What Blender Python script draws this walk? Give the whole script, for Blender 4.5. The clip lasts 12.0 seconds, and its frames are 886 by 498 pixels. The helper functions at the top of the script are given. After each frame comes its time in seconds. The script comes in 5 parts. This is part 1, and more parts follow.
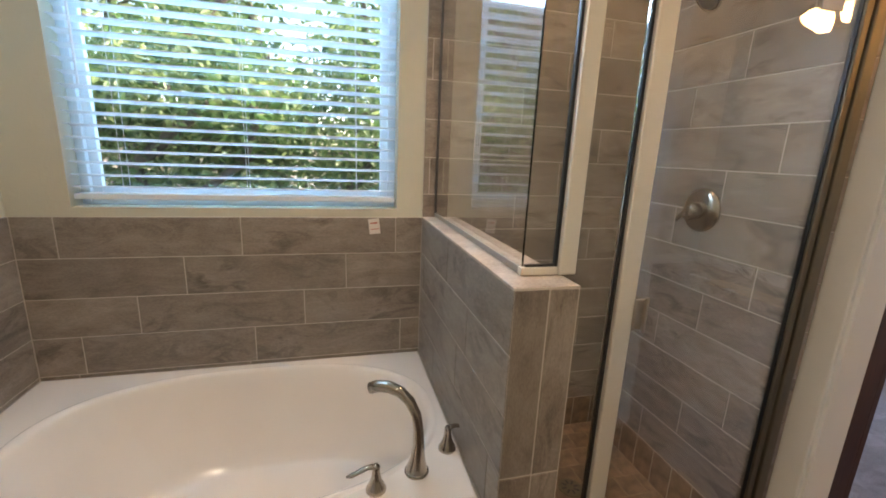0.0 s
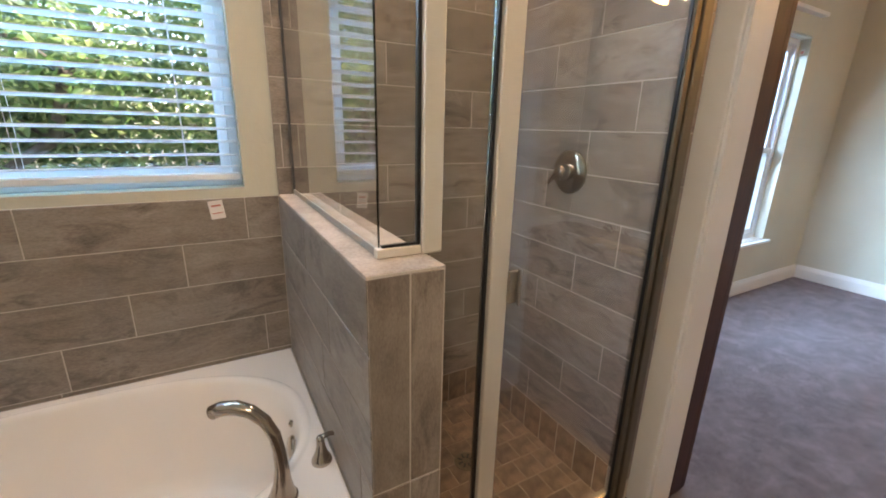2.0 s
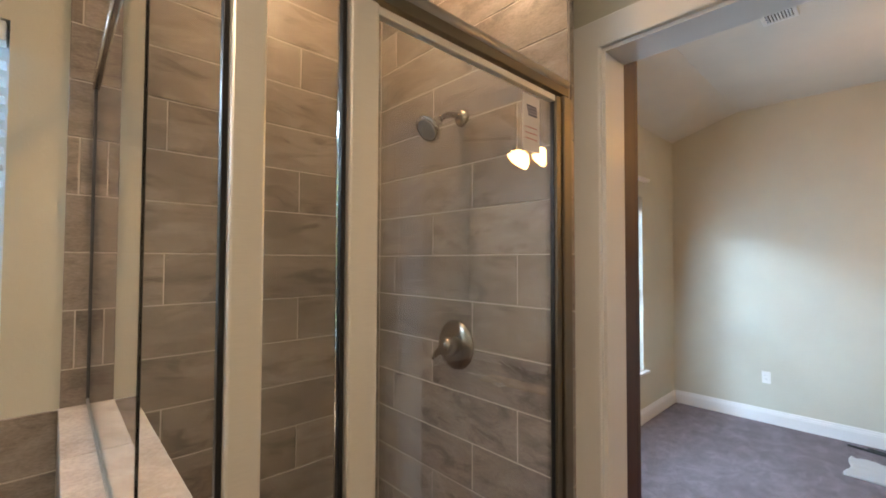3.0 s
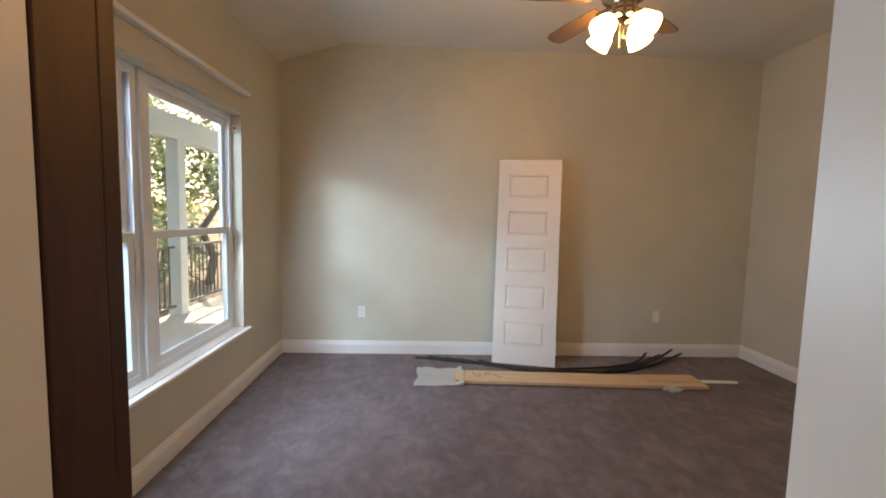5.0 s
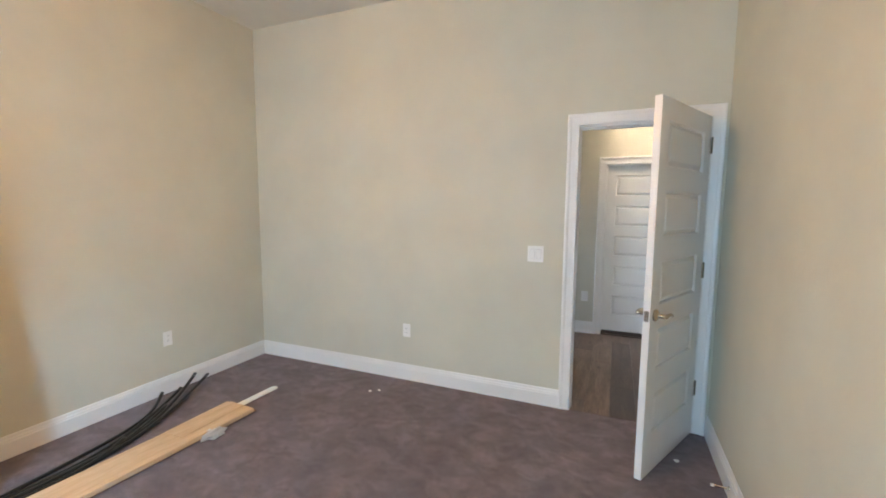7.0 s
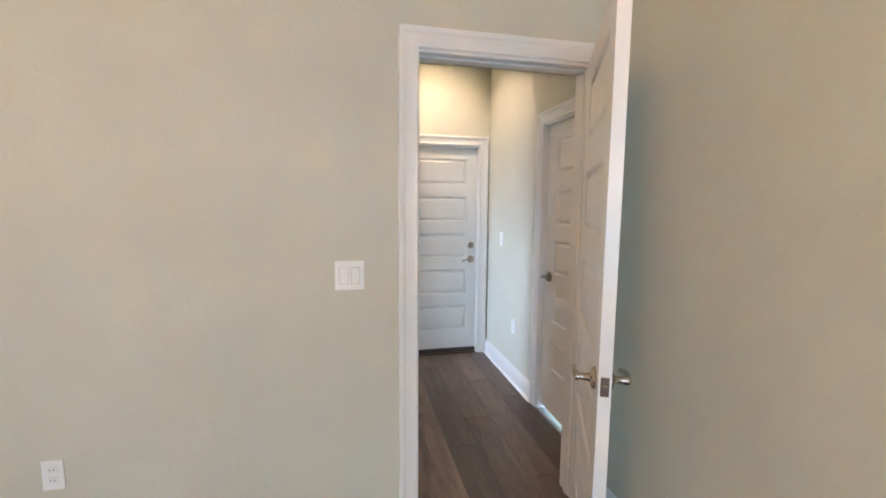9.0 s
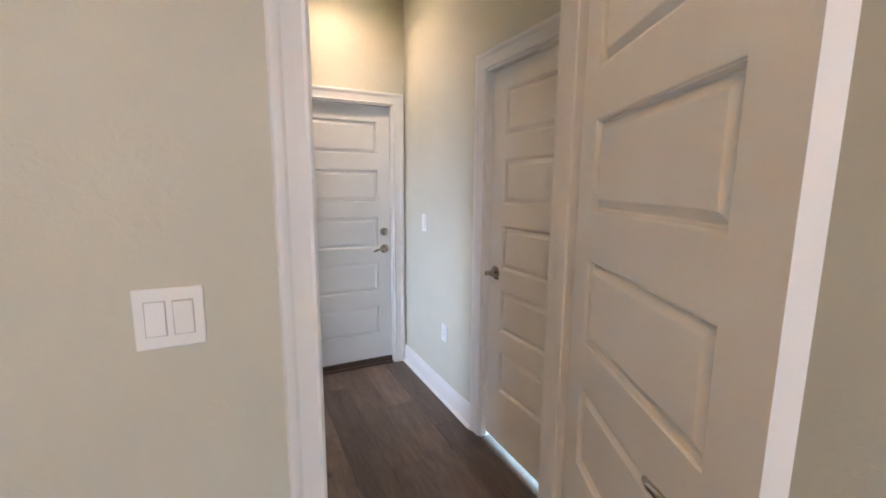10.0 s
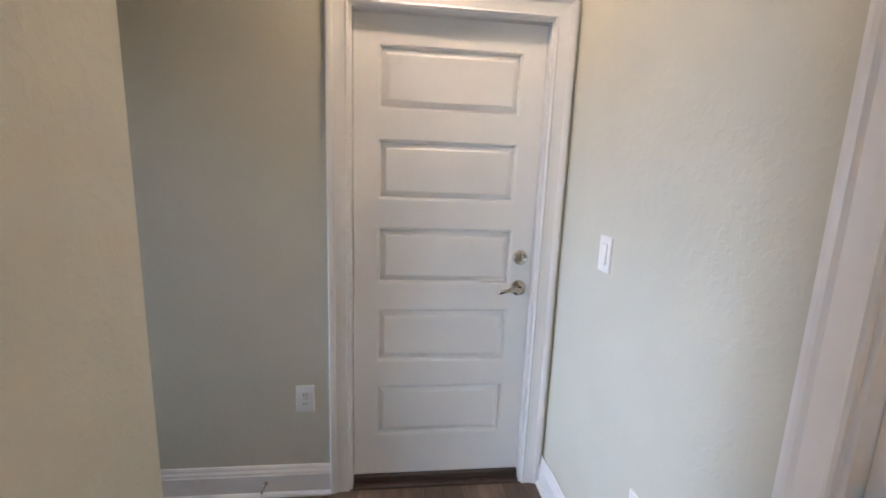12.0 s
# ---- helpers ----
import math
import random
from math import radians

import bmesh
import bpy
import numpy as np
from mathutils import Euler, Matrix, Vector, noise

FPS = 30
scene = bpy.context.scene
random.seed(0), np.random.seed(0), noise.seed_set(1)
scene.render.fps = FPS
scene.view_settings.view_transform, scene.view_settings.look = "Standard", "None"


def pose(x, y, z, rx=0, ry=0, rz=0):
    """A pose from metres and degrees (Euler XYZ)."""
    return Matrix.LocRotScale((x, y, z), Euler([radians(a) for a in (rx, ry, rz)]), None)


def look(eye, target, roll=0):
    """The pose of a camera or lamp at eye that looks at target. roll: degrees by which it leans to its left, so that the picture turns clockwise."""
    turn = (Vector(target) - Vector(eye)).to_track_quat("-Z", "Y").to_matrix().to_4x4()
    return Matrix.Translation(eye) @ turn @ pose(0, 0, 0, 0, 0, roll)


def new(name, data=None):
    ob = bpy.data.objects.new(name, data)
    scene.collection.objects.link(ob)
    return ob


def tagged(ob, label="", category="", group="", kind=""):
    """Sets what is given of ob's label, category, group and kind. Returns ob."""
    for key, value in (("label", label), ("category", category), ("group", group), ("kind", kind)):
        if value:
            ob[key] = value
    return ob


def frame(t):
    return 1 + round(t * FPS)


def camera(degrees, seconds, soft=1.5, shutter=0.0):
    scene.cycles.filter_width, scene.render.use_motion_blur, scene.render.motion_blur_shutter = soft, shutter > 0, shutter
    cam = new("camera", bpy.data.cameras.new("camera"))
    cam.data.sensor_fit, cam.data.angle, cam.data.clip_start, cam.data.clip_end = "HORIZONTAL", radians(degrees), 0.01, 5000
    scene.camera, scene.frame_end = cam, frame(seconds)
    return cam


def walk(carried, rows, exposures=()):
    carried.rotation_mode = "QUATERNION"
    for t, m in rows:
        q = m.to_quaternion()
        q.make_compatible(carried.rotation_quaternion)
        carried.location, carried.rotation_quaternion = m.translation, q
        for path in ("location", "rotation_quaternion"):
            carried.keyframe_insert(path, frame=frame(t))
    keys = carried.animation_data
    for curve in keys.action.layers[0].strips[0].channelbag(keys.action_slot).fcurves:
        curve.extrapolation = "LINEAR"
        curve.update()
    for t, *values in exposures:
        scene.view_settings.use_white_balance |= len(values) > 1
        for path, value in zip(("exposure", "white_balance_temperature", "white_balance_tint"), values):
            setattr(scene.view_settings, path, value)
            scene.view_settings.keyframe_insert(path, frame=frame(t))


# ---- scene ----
cam = camera(94.0, 12.0, 1.8)
PATH = [
    (0, (-1.612, 2.99, 1.445), (-1.11, 4.872, 0.991), 2.4),
    (0.5, (-1.656, 2.982, 1.432), (-1.475, 4.882, 0.833), 1.8),
    (1, (-1.641, 2.993, 1.414), (-1.413, 4.84, 0.681), 1.2),
    (1.5, (-1.572, 3.007, 1.403), (-1.04, 4.772, 0.627), 0.8),
    (2, (-1.463, 3.109, 1.422), (-0.515, 4.777, 0.859), 1.4),
    (2.5, (-1.365, 3.22, 1.509), (-0.131, 4.787, 1.366), 0.6),
    (3, (-1.259, 3.261, 1.558), (0.108, 4.72, 1.616), 0.2),
    (3.5, (-1.099, 3.309, 1.542), (0.529, 4.471, 1.535), 0.2),
    (3.7, (-1.026, 3.341, 1.529), (0.732, 4.293, 1.472), 0.2),
    (5.3, (-0.249, 3.424, 1.453), (1.703, 3.015, 1.312), 1.5),
    (5.5, (-0.14, 3.417, 1.473), (1.743, 2.752, 1.352), 1.4),
    (6, (0.1, 3.343, 1.438), (1.717, 2.174, 1.3), 1.2),
    (6.5, (0.381, 3.21, 1.446), (1.637, 1.662, 1.277), 1.0),
    (7, (0.608, 3.036, 1.472), (1.375, 1.2, 1.27), 0.4),
    (7.2, (0.68, 2.959, 1.466), (1.277, 1.062, 1.256), 0.7),
    (8.8, (1.13, 1.895, 1.425), (0.762, -0.062, 1.231), 0.6),
    (9, (1.129, 1.681, 1.421), (0.7, -0.261, 1.208), 0.5),
    (9.2, (1.132, 1.567, 1.411), (0.6, -0.349, 1.191), 0.2),
    (9.5, (1.12, 1.309, 1.409), (0.39, -0.536, 1.155), 0.3),
    (10, (1.011, 0.919, 1.39), (0.134, -0.853, 1.086), 0.4),
    (10.5, (0.843, 0.581, 1.396), (-0.037, -1.18, 1.039), 1.4),
    (11, (0.72, 0.247, 1.377), (-0.063, -1.559, 1.026), 1.6),
    (11.2, (0.665, 0.124, 1.362), (0.029, -1.744, 1.036), 1.4),
    (11.5, (0.605, -0.064, 1.378), (0.162, -1.979, 1.009), 3.0),
    (12, (0.549, -0.417, 1.37), (0.323, -2.373, 1.019), 2.1),
]
# stops, kelvin and tint of the carried camera's own adjustment
EXPOSURES = [(0, 2.20, 7050, 15), (1.5, 2.44, 7050, 17), (2.0, 2.34, 7000, 17), (3.0, 2.10, 7600, 18), (3.7, 2.38, 7250, 18), (5.3, 1.58, 9450, 26), (5.5, 1.62, 9700, 28), (6.0, 2.14, 8500, 20), (6.5, 2.42, 7750, 15), (7.2, 3.06, 6450, 8), (9.0, 2.93, 6800, 12), (10.0, 2.76, 7000, 17), (10.5, 2.76, 7050, 18), (11.0, 2.84, 6950, 17), (11.5, 2.96, 6950, 16), (12.0, 2.78, 7000, 17)]
walk(cam, [(t, look(eye, target, roll)) for t, eye, target, roll in PATH], EXPOSURES)

# ---------------------------------------------------------------- world, sun, large lights
world = bpy.data.worlds.new("world")
scene.world = world
world.use_nodes = True
wn = world.node_tree
sky = wn.nodes.new("ShaderNodeTexSky")
sky.sky_type = "NISHITA"
sky.sun_disc = False
sky.sun_elevation = radians(40)
sky.sun_rotation = radians(68)
wn.nodes["Background"].inputs[1].default_value = 0.15
wn.links.new(sky.outputs[0], wn.nodes["Background"].inputs[0])

sun = new("sun", bpy.data.lights.new("sun", "SUN"))
sun.data.energy = 5.0
sun.data.angle = radians(0.6)
sun.data.color = (1.0, 0.95, 0.86)
sun.matrix_world = look((0, 0, 0), (-0.710, -0.287, -0.643))


def area_lamp(name, eye, target, w, h, power, color, spread=180):
    lamp = new(name, bpy.data.lights.new(name, "AREA"))
    lamp.data.shape = "RECTANGLE"
    lamp.data.size, lamp.data.size_y = w, h
    lamp.data.energy, lamp.data.color = power, color
    lamp.data.spread = radians(spread)
    lamp.matrix_world = look(eye, target)
    return lamp


DAY = (0.44, 0.70, 1.0)
WARM = (1.0, 0.66, 0.36)
# area lamps that stand in for daylight, in the openings and beyond them
area_lamp("daylight_bedroom_window", (1.91, 4.850, 1.40), (1.91, 2.6, 0.80), 1.95, 0.60, 12.5, DAY)
area_lamp("daylight_bath_window", (-1.943, 4.748, 2.105), (-1.943, 2.75, 1.0), 1.14, 0.09, 2.3, (0.42, 0.70, 1.0))
# extra lamp under the eave, added to light the blind's slats from outside
area_lamp("slat_fill_under_eave", (-1.943, 5.42, 2.40), (-1.943, 4.75, 1.70), 1.7, 0.30, 14, (0.28, 0.62, 1.0))
# lamp hung outdoors, added to throw the lit wedge onto the east wall
area_lamp("low_sky_stand_in", (-1.20, 7.40, 3.10), (2.3, 4.9, 1.5), 1.5, 0.40, 23, (0.38, 0.66, 1.0), 90)
# lamp added at the closed hall end for daylight from the living side
area_lamp("daylight_living_side", (3.10, -1.62, 1.05), (0.0, -1.50, 0.55), 0.80, 1.5, 1.5, (0.50, 0.68, 1.0), 46)
# unseen lamp added for the bright strip under the closet door
area_lamp("closet_daylight_stand_in", (-0.95, -0.55, 0.60), (-0.25, -0.55, -0.05), 0.6, 0.4, 18, (0.30, 0.62, 1.0))

# ---------------------------------------------------------------- materials


def nodes_of(name):
    m = bpy.data.materials.new(name)
    m.use_nodes = True
    return m, m.node_tree, m.node_tree.nodes["Principled BSDF"]


def mix_color(nt, fac, a, b, mode="MIX"):
    n = nt.nodes.new("ShaderNodeMix")
    n.data_type, n.blend_type = "RGBA", mode
    for socket, value in ((n.inputs[0], fac), (n.inputs[6], a), (n.inputs[7], b)):
        if isinstance(value, (tuple, float, int)):
            socket.default_value = (*value, 1) if isinstance(value, tuple) else value
        else:
            nt.links.new(value, socket)
    return n.outputs[2]


def coords(nt, scale=(1, 1, 1), space="Object", offset=None):
    tc = nt.nodes.new("ShaderNodeTexCoord")
    mp = nt.nodes.new("ShaderNodeMapping")
    mp.inputs["Scale"].default_value = scale
    nt.links.new(tc.outputs[space], mp.inputs["Vector"])
    if offset is not None:
        nt.links.new(offset, mp.inputs["Location"])
    return mp.outputs[0]


def noise_tex(nt, vec, scale, detail=4, rough=0.55, distort=0.0):
    n = nt.nodes.new("ShaderNodeTexNoise")
    n.inputs["Scale"].default_value, n.inputs["Detail"].default_value = scale, detail
    n.inputs["Roughness"].default_value, n.inputs["Distortion"].default_value = rough, distort
    nt.links.new(vec, n.inputs["Vector"])
    return n.outputs["Fac"]


def ramp(nt, fac, stops):
    r = nt.nodes.new("ShaderNodeValToRGB")
    while len(r.color_ramp.elements) < len(stops):
        r.color_ramp.elements.new(0.5)
    for e, (p, c) in zip(r.color_ramp.elements, stops):
        e.position, e.color = p, (*c, 1)
    nt.links.new(fac, r.inputs[0])
    return r.outputs[0]


def grey(v):
    return (v, v, v)


def bump(nt, bsdf, height, strength, distance):
    b = nt.nodes.new("ShaderNodeBump")
    b.inputs["Strength"].default_value, b.inputs["Distance"].default_value = strength, distance
    nt.links.new(height, b.inputs["Height"])
    nt.links.new(b.outputs[0], bsdf.inputs["Normal"])


def shade_by_object(nt, color, low, high):
    info = nt.nodes.new("ShaderNodeObjectInfo")
    tone = ramp(nt, info.outputs["Random"], [(0, low), (1, high)])
    return mix_color(nt, 1.0, color, tone, "MULTIPLY"), info


def paint(name, color, rough, texture=0.0, scale=90.0, knock=False):
    m, nt, b = nodes_of(name)
    v = coords(nt)
    big = noise_tex(nt, v, 1.7, 3)
    lo, hi = tuple(c * 0.94 for c in color), tuple(min(1, c * 1.04) for c in color)
    nt.links.new(ramp(nt, big, [(0.3, lo), (0.7, hi)]), b.inputs["Base Color"])
    b.inputs["Roughness"].default_value = rough
    if texture:
        height = noise_tex(nt, v, scale, 3, 0.6)
        if knock:
            flat = ramp(nt, noise_tex(nt, v, 34, 4, 0.55, 0.4), [(0.50, grey(0.0)), (0.57, grey(1.0))])
            height = mix_color(nt, 0.55, height, flat)
        bump(nt, b, height, texture, 0.003)
    return m


WALL = paint("greige_wall_paint", (0.590, 0.570, 0.472), 0.75, 0.16, 55, True)
CEIL = paint("ceiling_paint", (0.70, 0.675, 0.61), 0.85, 0.5, 50)
WHITE = paint("white_trim_paint", (0.80, 0.79, 0.77), 0.35, 0.05, 40)
DOOR_WHITE = paint("white_door_paint", (0.80, 0.785, 0.76), 0.38, 0.08, 30)
PLATE = paint("white_plastic_plate", (0.83, 0.82, 0.79), 0.3)
TUB = paint("white_acrylic", (0.85, 0.78, 0.71), 0.12)
BLIND = paint("white_blind_slat", (0.80, 0.82, 0.84), 0.45)
VINYL = paint("white_window_vinyl", (0.76, 0.82, 0.86), 0.4)
PAPER = paint("white_paper_tag", (0.82, 0.76, 0.72), 0.7)
INK = paint("dark_print", (0.10, 0.09, 0.14), 0.6)
RED_INK = paint("red_print", (0.55, 0.16, 0.12), 0.6)
BLACK_RUBBER = paint("black_rubber", (0.010, 0.010, 0.010), 0.38)
PORCH = paint("porch_concrete", (0.52, 0.52, 0.50), 0.8, 0.3, 40)
PORCH_WHITE = paint("porch_paint", (0.62, 0.68, 0.68), 0.6)
RAIL_BLACK = paint("black_rail_metal", (0.03, 0.03, 0.03), 0.4)
# flat grey that stands in for the shade in the rockers' gaps
GAP_SHADE = paint("painted_gap_shade", (0.50, 0.48, 0.46), 0.6)
SLOT = paint("dark_slot", (0.05, 0.05, 0.05), 0.6)


def tile_material():
    m, nt, b = nodes_of("wood_look_porcelain")
    info = nt.nodes.new("ShaderNodeObjectInfo")
    shift = nt.nodes.new("ShaderNodeVectorMath")
    shift.operation = "MULTIPLY"
    shift.inputs[1].default_value = (37, 19, 53)
    nt.links.new(info.outputs["Random"], shift.inputs[0])
    v = coords(nt, (1.0, 3.0, 3.0), offset=shift.outputs[0])
    grain = noise_tex(nt, v, 4.2, 6, 0.62, 1.5)
    fine = noise_tex(nt, coords(nt, (3, 40, 40), offset=shift.outputs[0]), 4, 3)
    patch = noise_tex(nt, coords(nt, (1, 1.6, 1.6), offset=shift.outputs[0]), 4.0, 3)
    pores = noise_tex(nt, coords(nt, (90, 260, 260), offset=shift.outputs[0]), 1.0, 3, 0.7)
    smudge = noise_tex(nt, coords(nt, (2.2, 4.6, 4.6), offset=shift.outputs[0]), 2.6, 5, 0.62, 1.1)
    where = noise_tex(nt, coords(nt, (1, 1.5, 1.5), offset=shift.outputs[0]), 3.1, 1)
    c = ramp(nt, grain, [(0.34, (0.150, 0.118, 0.094)), (0.44, (0.220, 0.180, 0.148)), (0.54, (0.278, 0.232, 0.194)), (0.66, (0.365, 0.312, 0.266))])
    c = mix_color(nt, 0.16, c, ramp(nt, fine, [(0.3, (0.135, 0.112, 0.092)), (0.7, (0.345, 0.30, 0.255))]))
    c = mix_color(nt, 0.45, c, ramp(nt, patch, [(0.32, (0.160, 0.128, 0.105)), (0.68, (0.325, 0.288, 0.252))]))
    dark = mix_color(nt, 1.0, ramp(nt, smudge, [(0.34, grey(0.85)), (0.50, grey(0.0))]), ramp(nt, where, [(0.40, grey(0.25)), (0.56, grey(1.0))]), "MULTIPLY")
    c = mix_color(nt, dark, c, (0.088, 0.068, 0.058))
    c = mix_color(nt, 0.22, c, ramp(nt, pores, [(0.36, (0.105, 0.086, 0.07)), (0.62, (0.37, 0.325, 0.28))]))
    tone = ramp(nt, info.outputs["Random"], [(0, grey(0.94)), (1, grey(1.22))])
    c = mix_color(nt, 1.0, c, tone, "MULTIPLY")
    nt.links.new(c, b.inputs["Base Color"])
    b.inputs["Roughness"].default_value = 0.42
    bump(nt, b, pores, 0.22, 0.001)
    return m


TILE = tile_material()
GROUT = paint("light_grout", (0.56, 0.505, 0.44), 0.9, 0.3, 200)
BROWN_GROUT = paint("brown_grout", (0.33, 0.255, 0.185), 0.9, 0.3, 200)


def stone_material():
    m, nt, b = nodes_of("beige_stone_cap")
    v = coords(nt)
    c = ramp(nt, noise_tex(nt, v, 11, 6, 0.65, 0.6), [(0.34, (0.36, 0.285, 0.225)), (0.50, (0.47, 0.385, 0.315)), (0.66, (0.56, 0.475, 0.40))])
    c = mix_color(nt, 0.25, c, ramp(nt, noise_tex(nt, v, 120, 3), [(0.38, (0.28, 0.22, 0.17)), (0.6, (0.58, 0.50, 0.43))]))
    nt.links.new(c, b.inputs["Base Color"])
    b.inputs["Roughness"].default_value = 0.5
    bump(nt, b, noise_tex(nt, v, 90, 3), 0.15, 0.002)
    return m


STONE = stone_material()


def mosaic_material():
    m, nt, b = nodes_of("stone_mosaic")
    v = coords(nt)
    g = noise_tex(nt, v, 14, 5)
    c = ramp(nt, g, [(0.36, (0.155, 0.103, 0.068)), (0.64, (0.30, 0.205, 0.138))])
    c, _ = shade_by_object(nt, c, grey(0.8), grey(1.12))
    nt.links.new(c, b.inputs["Base Color"])
    b.inputs["Roughness"].default_value = 0.45
    return m


MOSAIC = mosaic_material()


def wood_material(name, dark, mid, light, rough, stretch=(1, 9, 9), vary=(0.72, 1.2), knots=False):
    m, nt, b = nodes_of(name)
    info = nt.nodes.new("ShaderNodeObjectInfo")
    shift = nt.nodes.new("ShaderNodeVectorMath")
    shift.operation = "MULTIPLY"
    shift.inputs[1].default_value = (41, 23, 17)
    nt.links.new(info.outputs["Random"], shift.inputs[0])
    v = coords(nt, stretch, offset=shift.outputs[0])
    g = noise_tex(nt, v, 2.2, 7, 0.62, 0.8)
    fine = noise_tex(nt, coords(nt, tuple(s * 6 for s in stretch), offset=shift.outputs[0]), 2.0, 3)
    c = ramp(nt, g, [(0.25, dark), (0.5, mid), (0.75, light)])
    c = mix_color(nt, 0.25, c, ramp(nt, fine, [(0.35, dark), (0.65, light)]))
    if knots:
        vor = nt.nodes.new("ShaderNodeTexVoronoi")
        vor.inputs["Scale"].default_value = 2.3
        nt.links.new(coords(nt, (1.0, 1.9, 1.9), offset=shift.outputs[0]), vor.inputs["Vector"])
        c = mix_color(nt, ramp(nt, vor.outputs["Distance"], [(0.02, grey(0.9)), (0.09, grey(0.0))]), c, tuple(k * 0.45 for k in dark))
    c = mix_color(nt, 1.0, c, ramp(nt, info.outputs["Random"], [(0, grey(vary[0])), (1, grey(vary[1]))]), "MULTIPLY")
    nt.links.new(c, b.inputs["Base Color"])
    b.inputs["Roughness"].default_value = rough
    bump(nt, b, fine, 0.12, 0.001)
    return m


PLANK = wood_material("dark_plank_floor", (0.054, 0.034, 0.024), (0.112, 0.074, 0.053), (0.180, 0.126, 0.094), 0.36, (1, 6, 6), (0.66, 1.6), True)
STAINED = wood_material("dark_red_stained_wood", (0.026, 0.008, 0.005), (0.052, 0.015, 0.008), (0.080, 0.026, 0.013), 0.5, (9, 9, 1))
PINE = wood_material("pale_pine_board", (0.56, 0.37, 0.21), (0.70, 0.50, 0.31), (0.78, 0.60, 0.41), 0.6, (7, 1, 7), (0.95, 1.05))
TAN_WOOD = wood_material("tan_wood_strip", (0.24, 0.165, 0.115), (0.33, 0.235, 0.17), (0.42, 0.31, 0.23), 0.5, (9, 1, 9), (1, 1))
RAW_EDGE = wood_material("rough_board_edge", (0.16, 0.08, 0.05), (0.26, 0.14, 0.09), (0.34, 0.2, 0.12), 0.8, (7, 1, 7))
THRESH = wood_material("bronze_threshold", (0.04, 0.026, 0.02), (0.065, 0.042, 0.032), (0.10, 0.065, 0.05), 0.4)


def carpet_material():
    m, nt, b = nodes_of("plush_carpet")
    v = coords(nt)
    blot = noise_tex(nt, v, 3.6, 4, 0.6, 0.35)
    mid = noise_tex(nt, v, 13, 4, 0.6, 0.2)
    pile = noise_tex(nt, v, 420, 2)
    c = ramp(nt, blot, [(0.33, (0.105, 0.084, 0.092)), (0.50, (0.159, 0.133, 0.145)), (0.69, (0.262, 0.225, 0.246))])
    c = mix_color(nt, 0.35, c, ramp(nt, mid, [(0.40, (0.079, 0.064, 0.069)), (0.60, (0.224, 0.196, 0.209))]))
    turn = nt.nodes.new("ShaderNodeMapping")
    turn.inputs["Rotation"].default_value = (0, 0, radians(38))
    turn.inputs["Scale"].default_value = (1.0, 1.35, 1.0)
    nt.links.new(v, turn.inputs["Vector"])
    track = noise_tex(nt, turn.outputs[0], 5.5, 5, 0.62, 0.9)
    c = mix_color(nt, 0.30, c, ramp(nt, track, [(0.42, (0.095, 0.077, 0.086)), (0.51, (0.164, 0.138, 0.151)), (0.59, (0.307, 0.266, 0.292))]))
    spot = noise_tex(nt, v, 21, 3, 0.5, 0.6)
    c = mix_color(nt, ramp(nt, spot, [(0.64, grey(0.0)), (0.72, grey(0.55))]), c, (0.060, 0.048, 0.053))
    c = mix_color(nt, 0.3, c, ramp(nt, pile, [(0.3, (0.070, 0.059, 0.061)), (0.7, (0.211, 0.187, 0.197))]))
    nt.links.new(c, b.inputs["Base Color"])
    b.inputs["Roughness"].default_value = 1.0
    b.inputs["Sheen Weight"].default_value = 0.20
    b.inputs["Sheen Tint"].default_value = (0.72, 0.58, 0.66, 1)
    b.inputs["Sheen Roughness"].default_value = 0.6
    s = nt.nodes.new("ShaderNodeMath")
    s.operation = "MULTIPLY_ADD"
    s.inputs[1].default_value = 0.35
    nt.links.new(pile, s.inputs[0])
    nt.links.new(mid, s.inputs[2])
    bump(nt, b, s.outputs[0], 0.9, 0.012)
    return m


CARPET = carpet_material()


def granite_material():
    m, nt, b = nodes_of("speckled_granite")
    v = coords(nt)
    vor = nt.nodes.new("ShaderNodeTexVoronoi")
    vor.inputs["Scale"].default_value = 210
    nt.links.new(v, vor.inputs["Vector"])
    speck = nt.nodes.new("ShaderNodeSeparateColor")
    nt.links.new(vor.outputs["Color"], speck.inputs[0])
    c = ramp(nt, speck.outputs[0], [(0.0, grey(0.03)), (0.33, (0.085, 0.07, 0.06)), (0.55, (0.22, 0.185, 0.16)), (0.85, (0.37, 0.32, 0.28))])
    c = mix_color(nt, 0.5, c, ramp(nt, noise_tex(nt, v, 60, 4), [(0.42, (0.04, 0.034, 0.03)), (0.58, (0.33, 0.28, 0.245))]))
    nt.links.new(c, b.inputs["Base Color"])
    b.inputs["Roughness"].default_value = 0.15
    return m


GRANITE = granite_material()


def metal(name, color, rough):
    m, nt, b = nodes_of(name)
    b.inputs["Metallic"].default_value = 1.0
    n = noise_tex(nt, coords(nt, (1, 1, 40)), 30, 2)
    nt.links.new(ramp(nt, n, [(0.3, tuple(c * 0.93 for c in color)), (0.7, color)]), b.inputs["Base Color"])
    b.inputs["Roughness"].default_value = rough
    return m


NICKEL = metal("brushed_nickel", (0.50, 0.435, 0.37), 0.15)
CHROME = metal("satin_chrome", (0.74, 0.72, 0.69), 0.16)
ALU = metal("satin_aluminium", (0.82, 0.78, 0.69), 0.40)
PULL = metal("satin_nickel_pull", (0.46, 0.43, 0.39), 0.45)
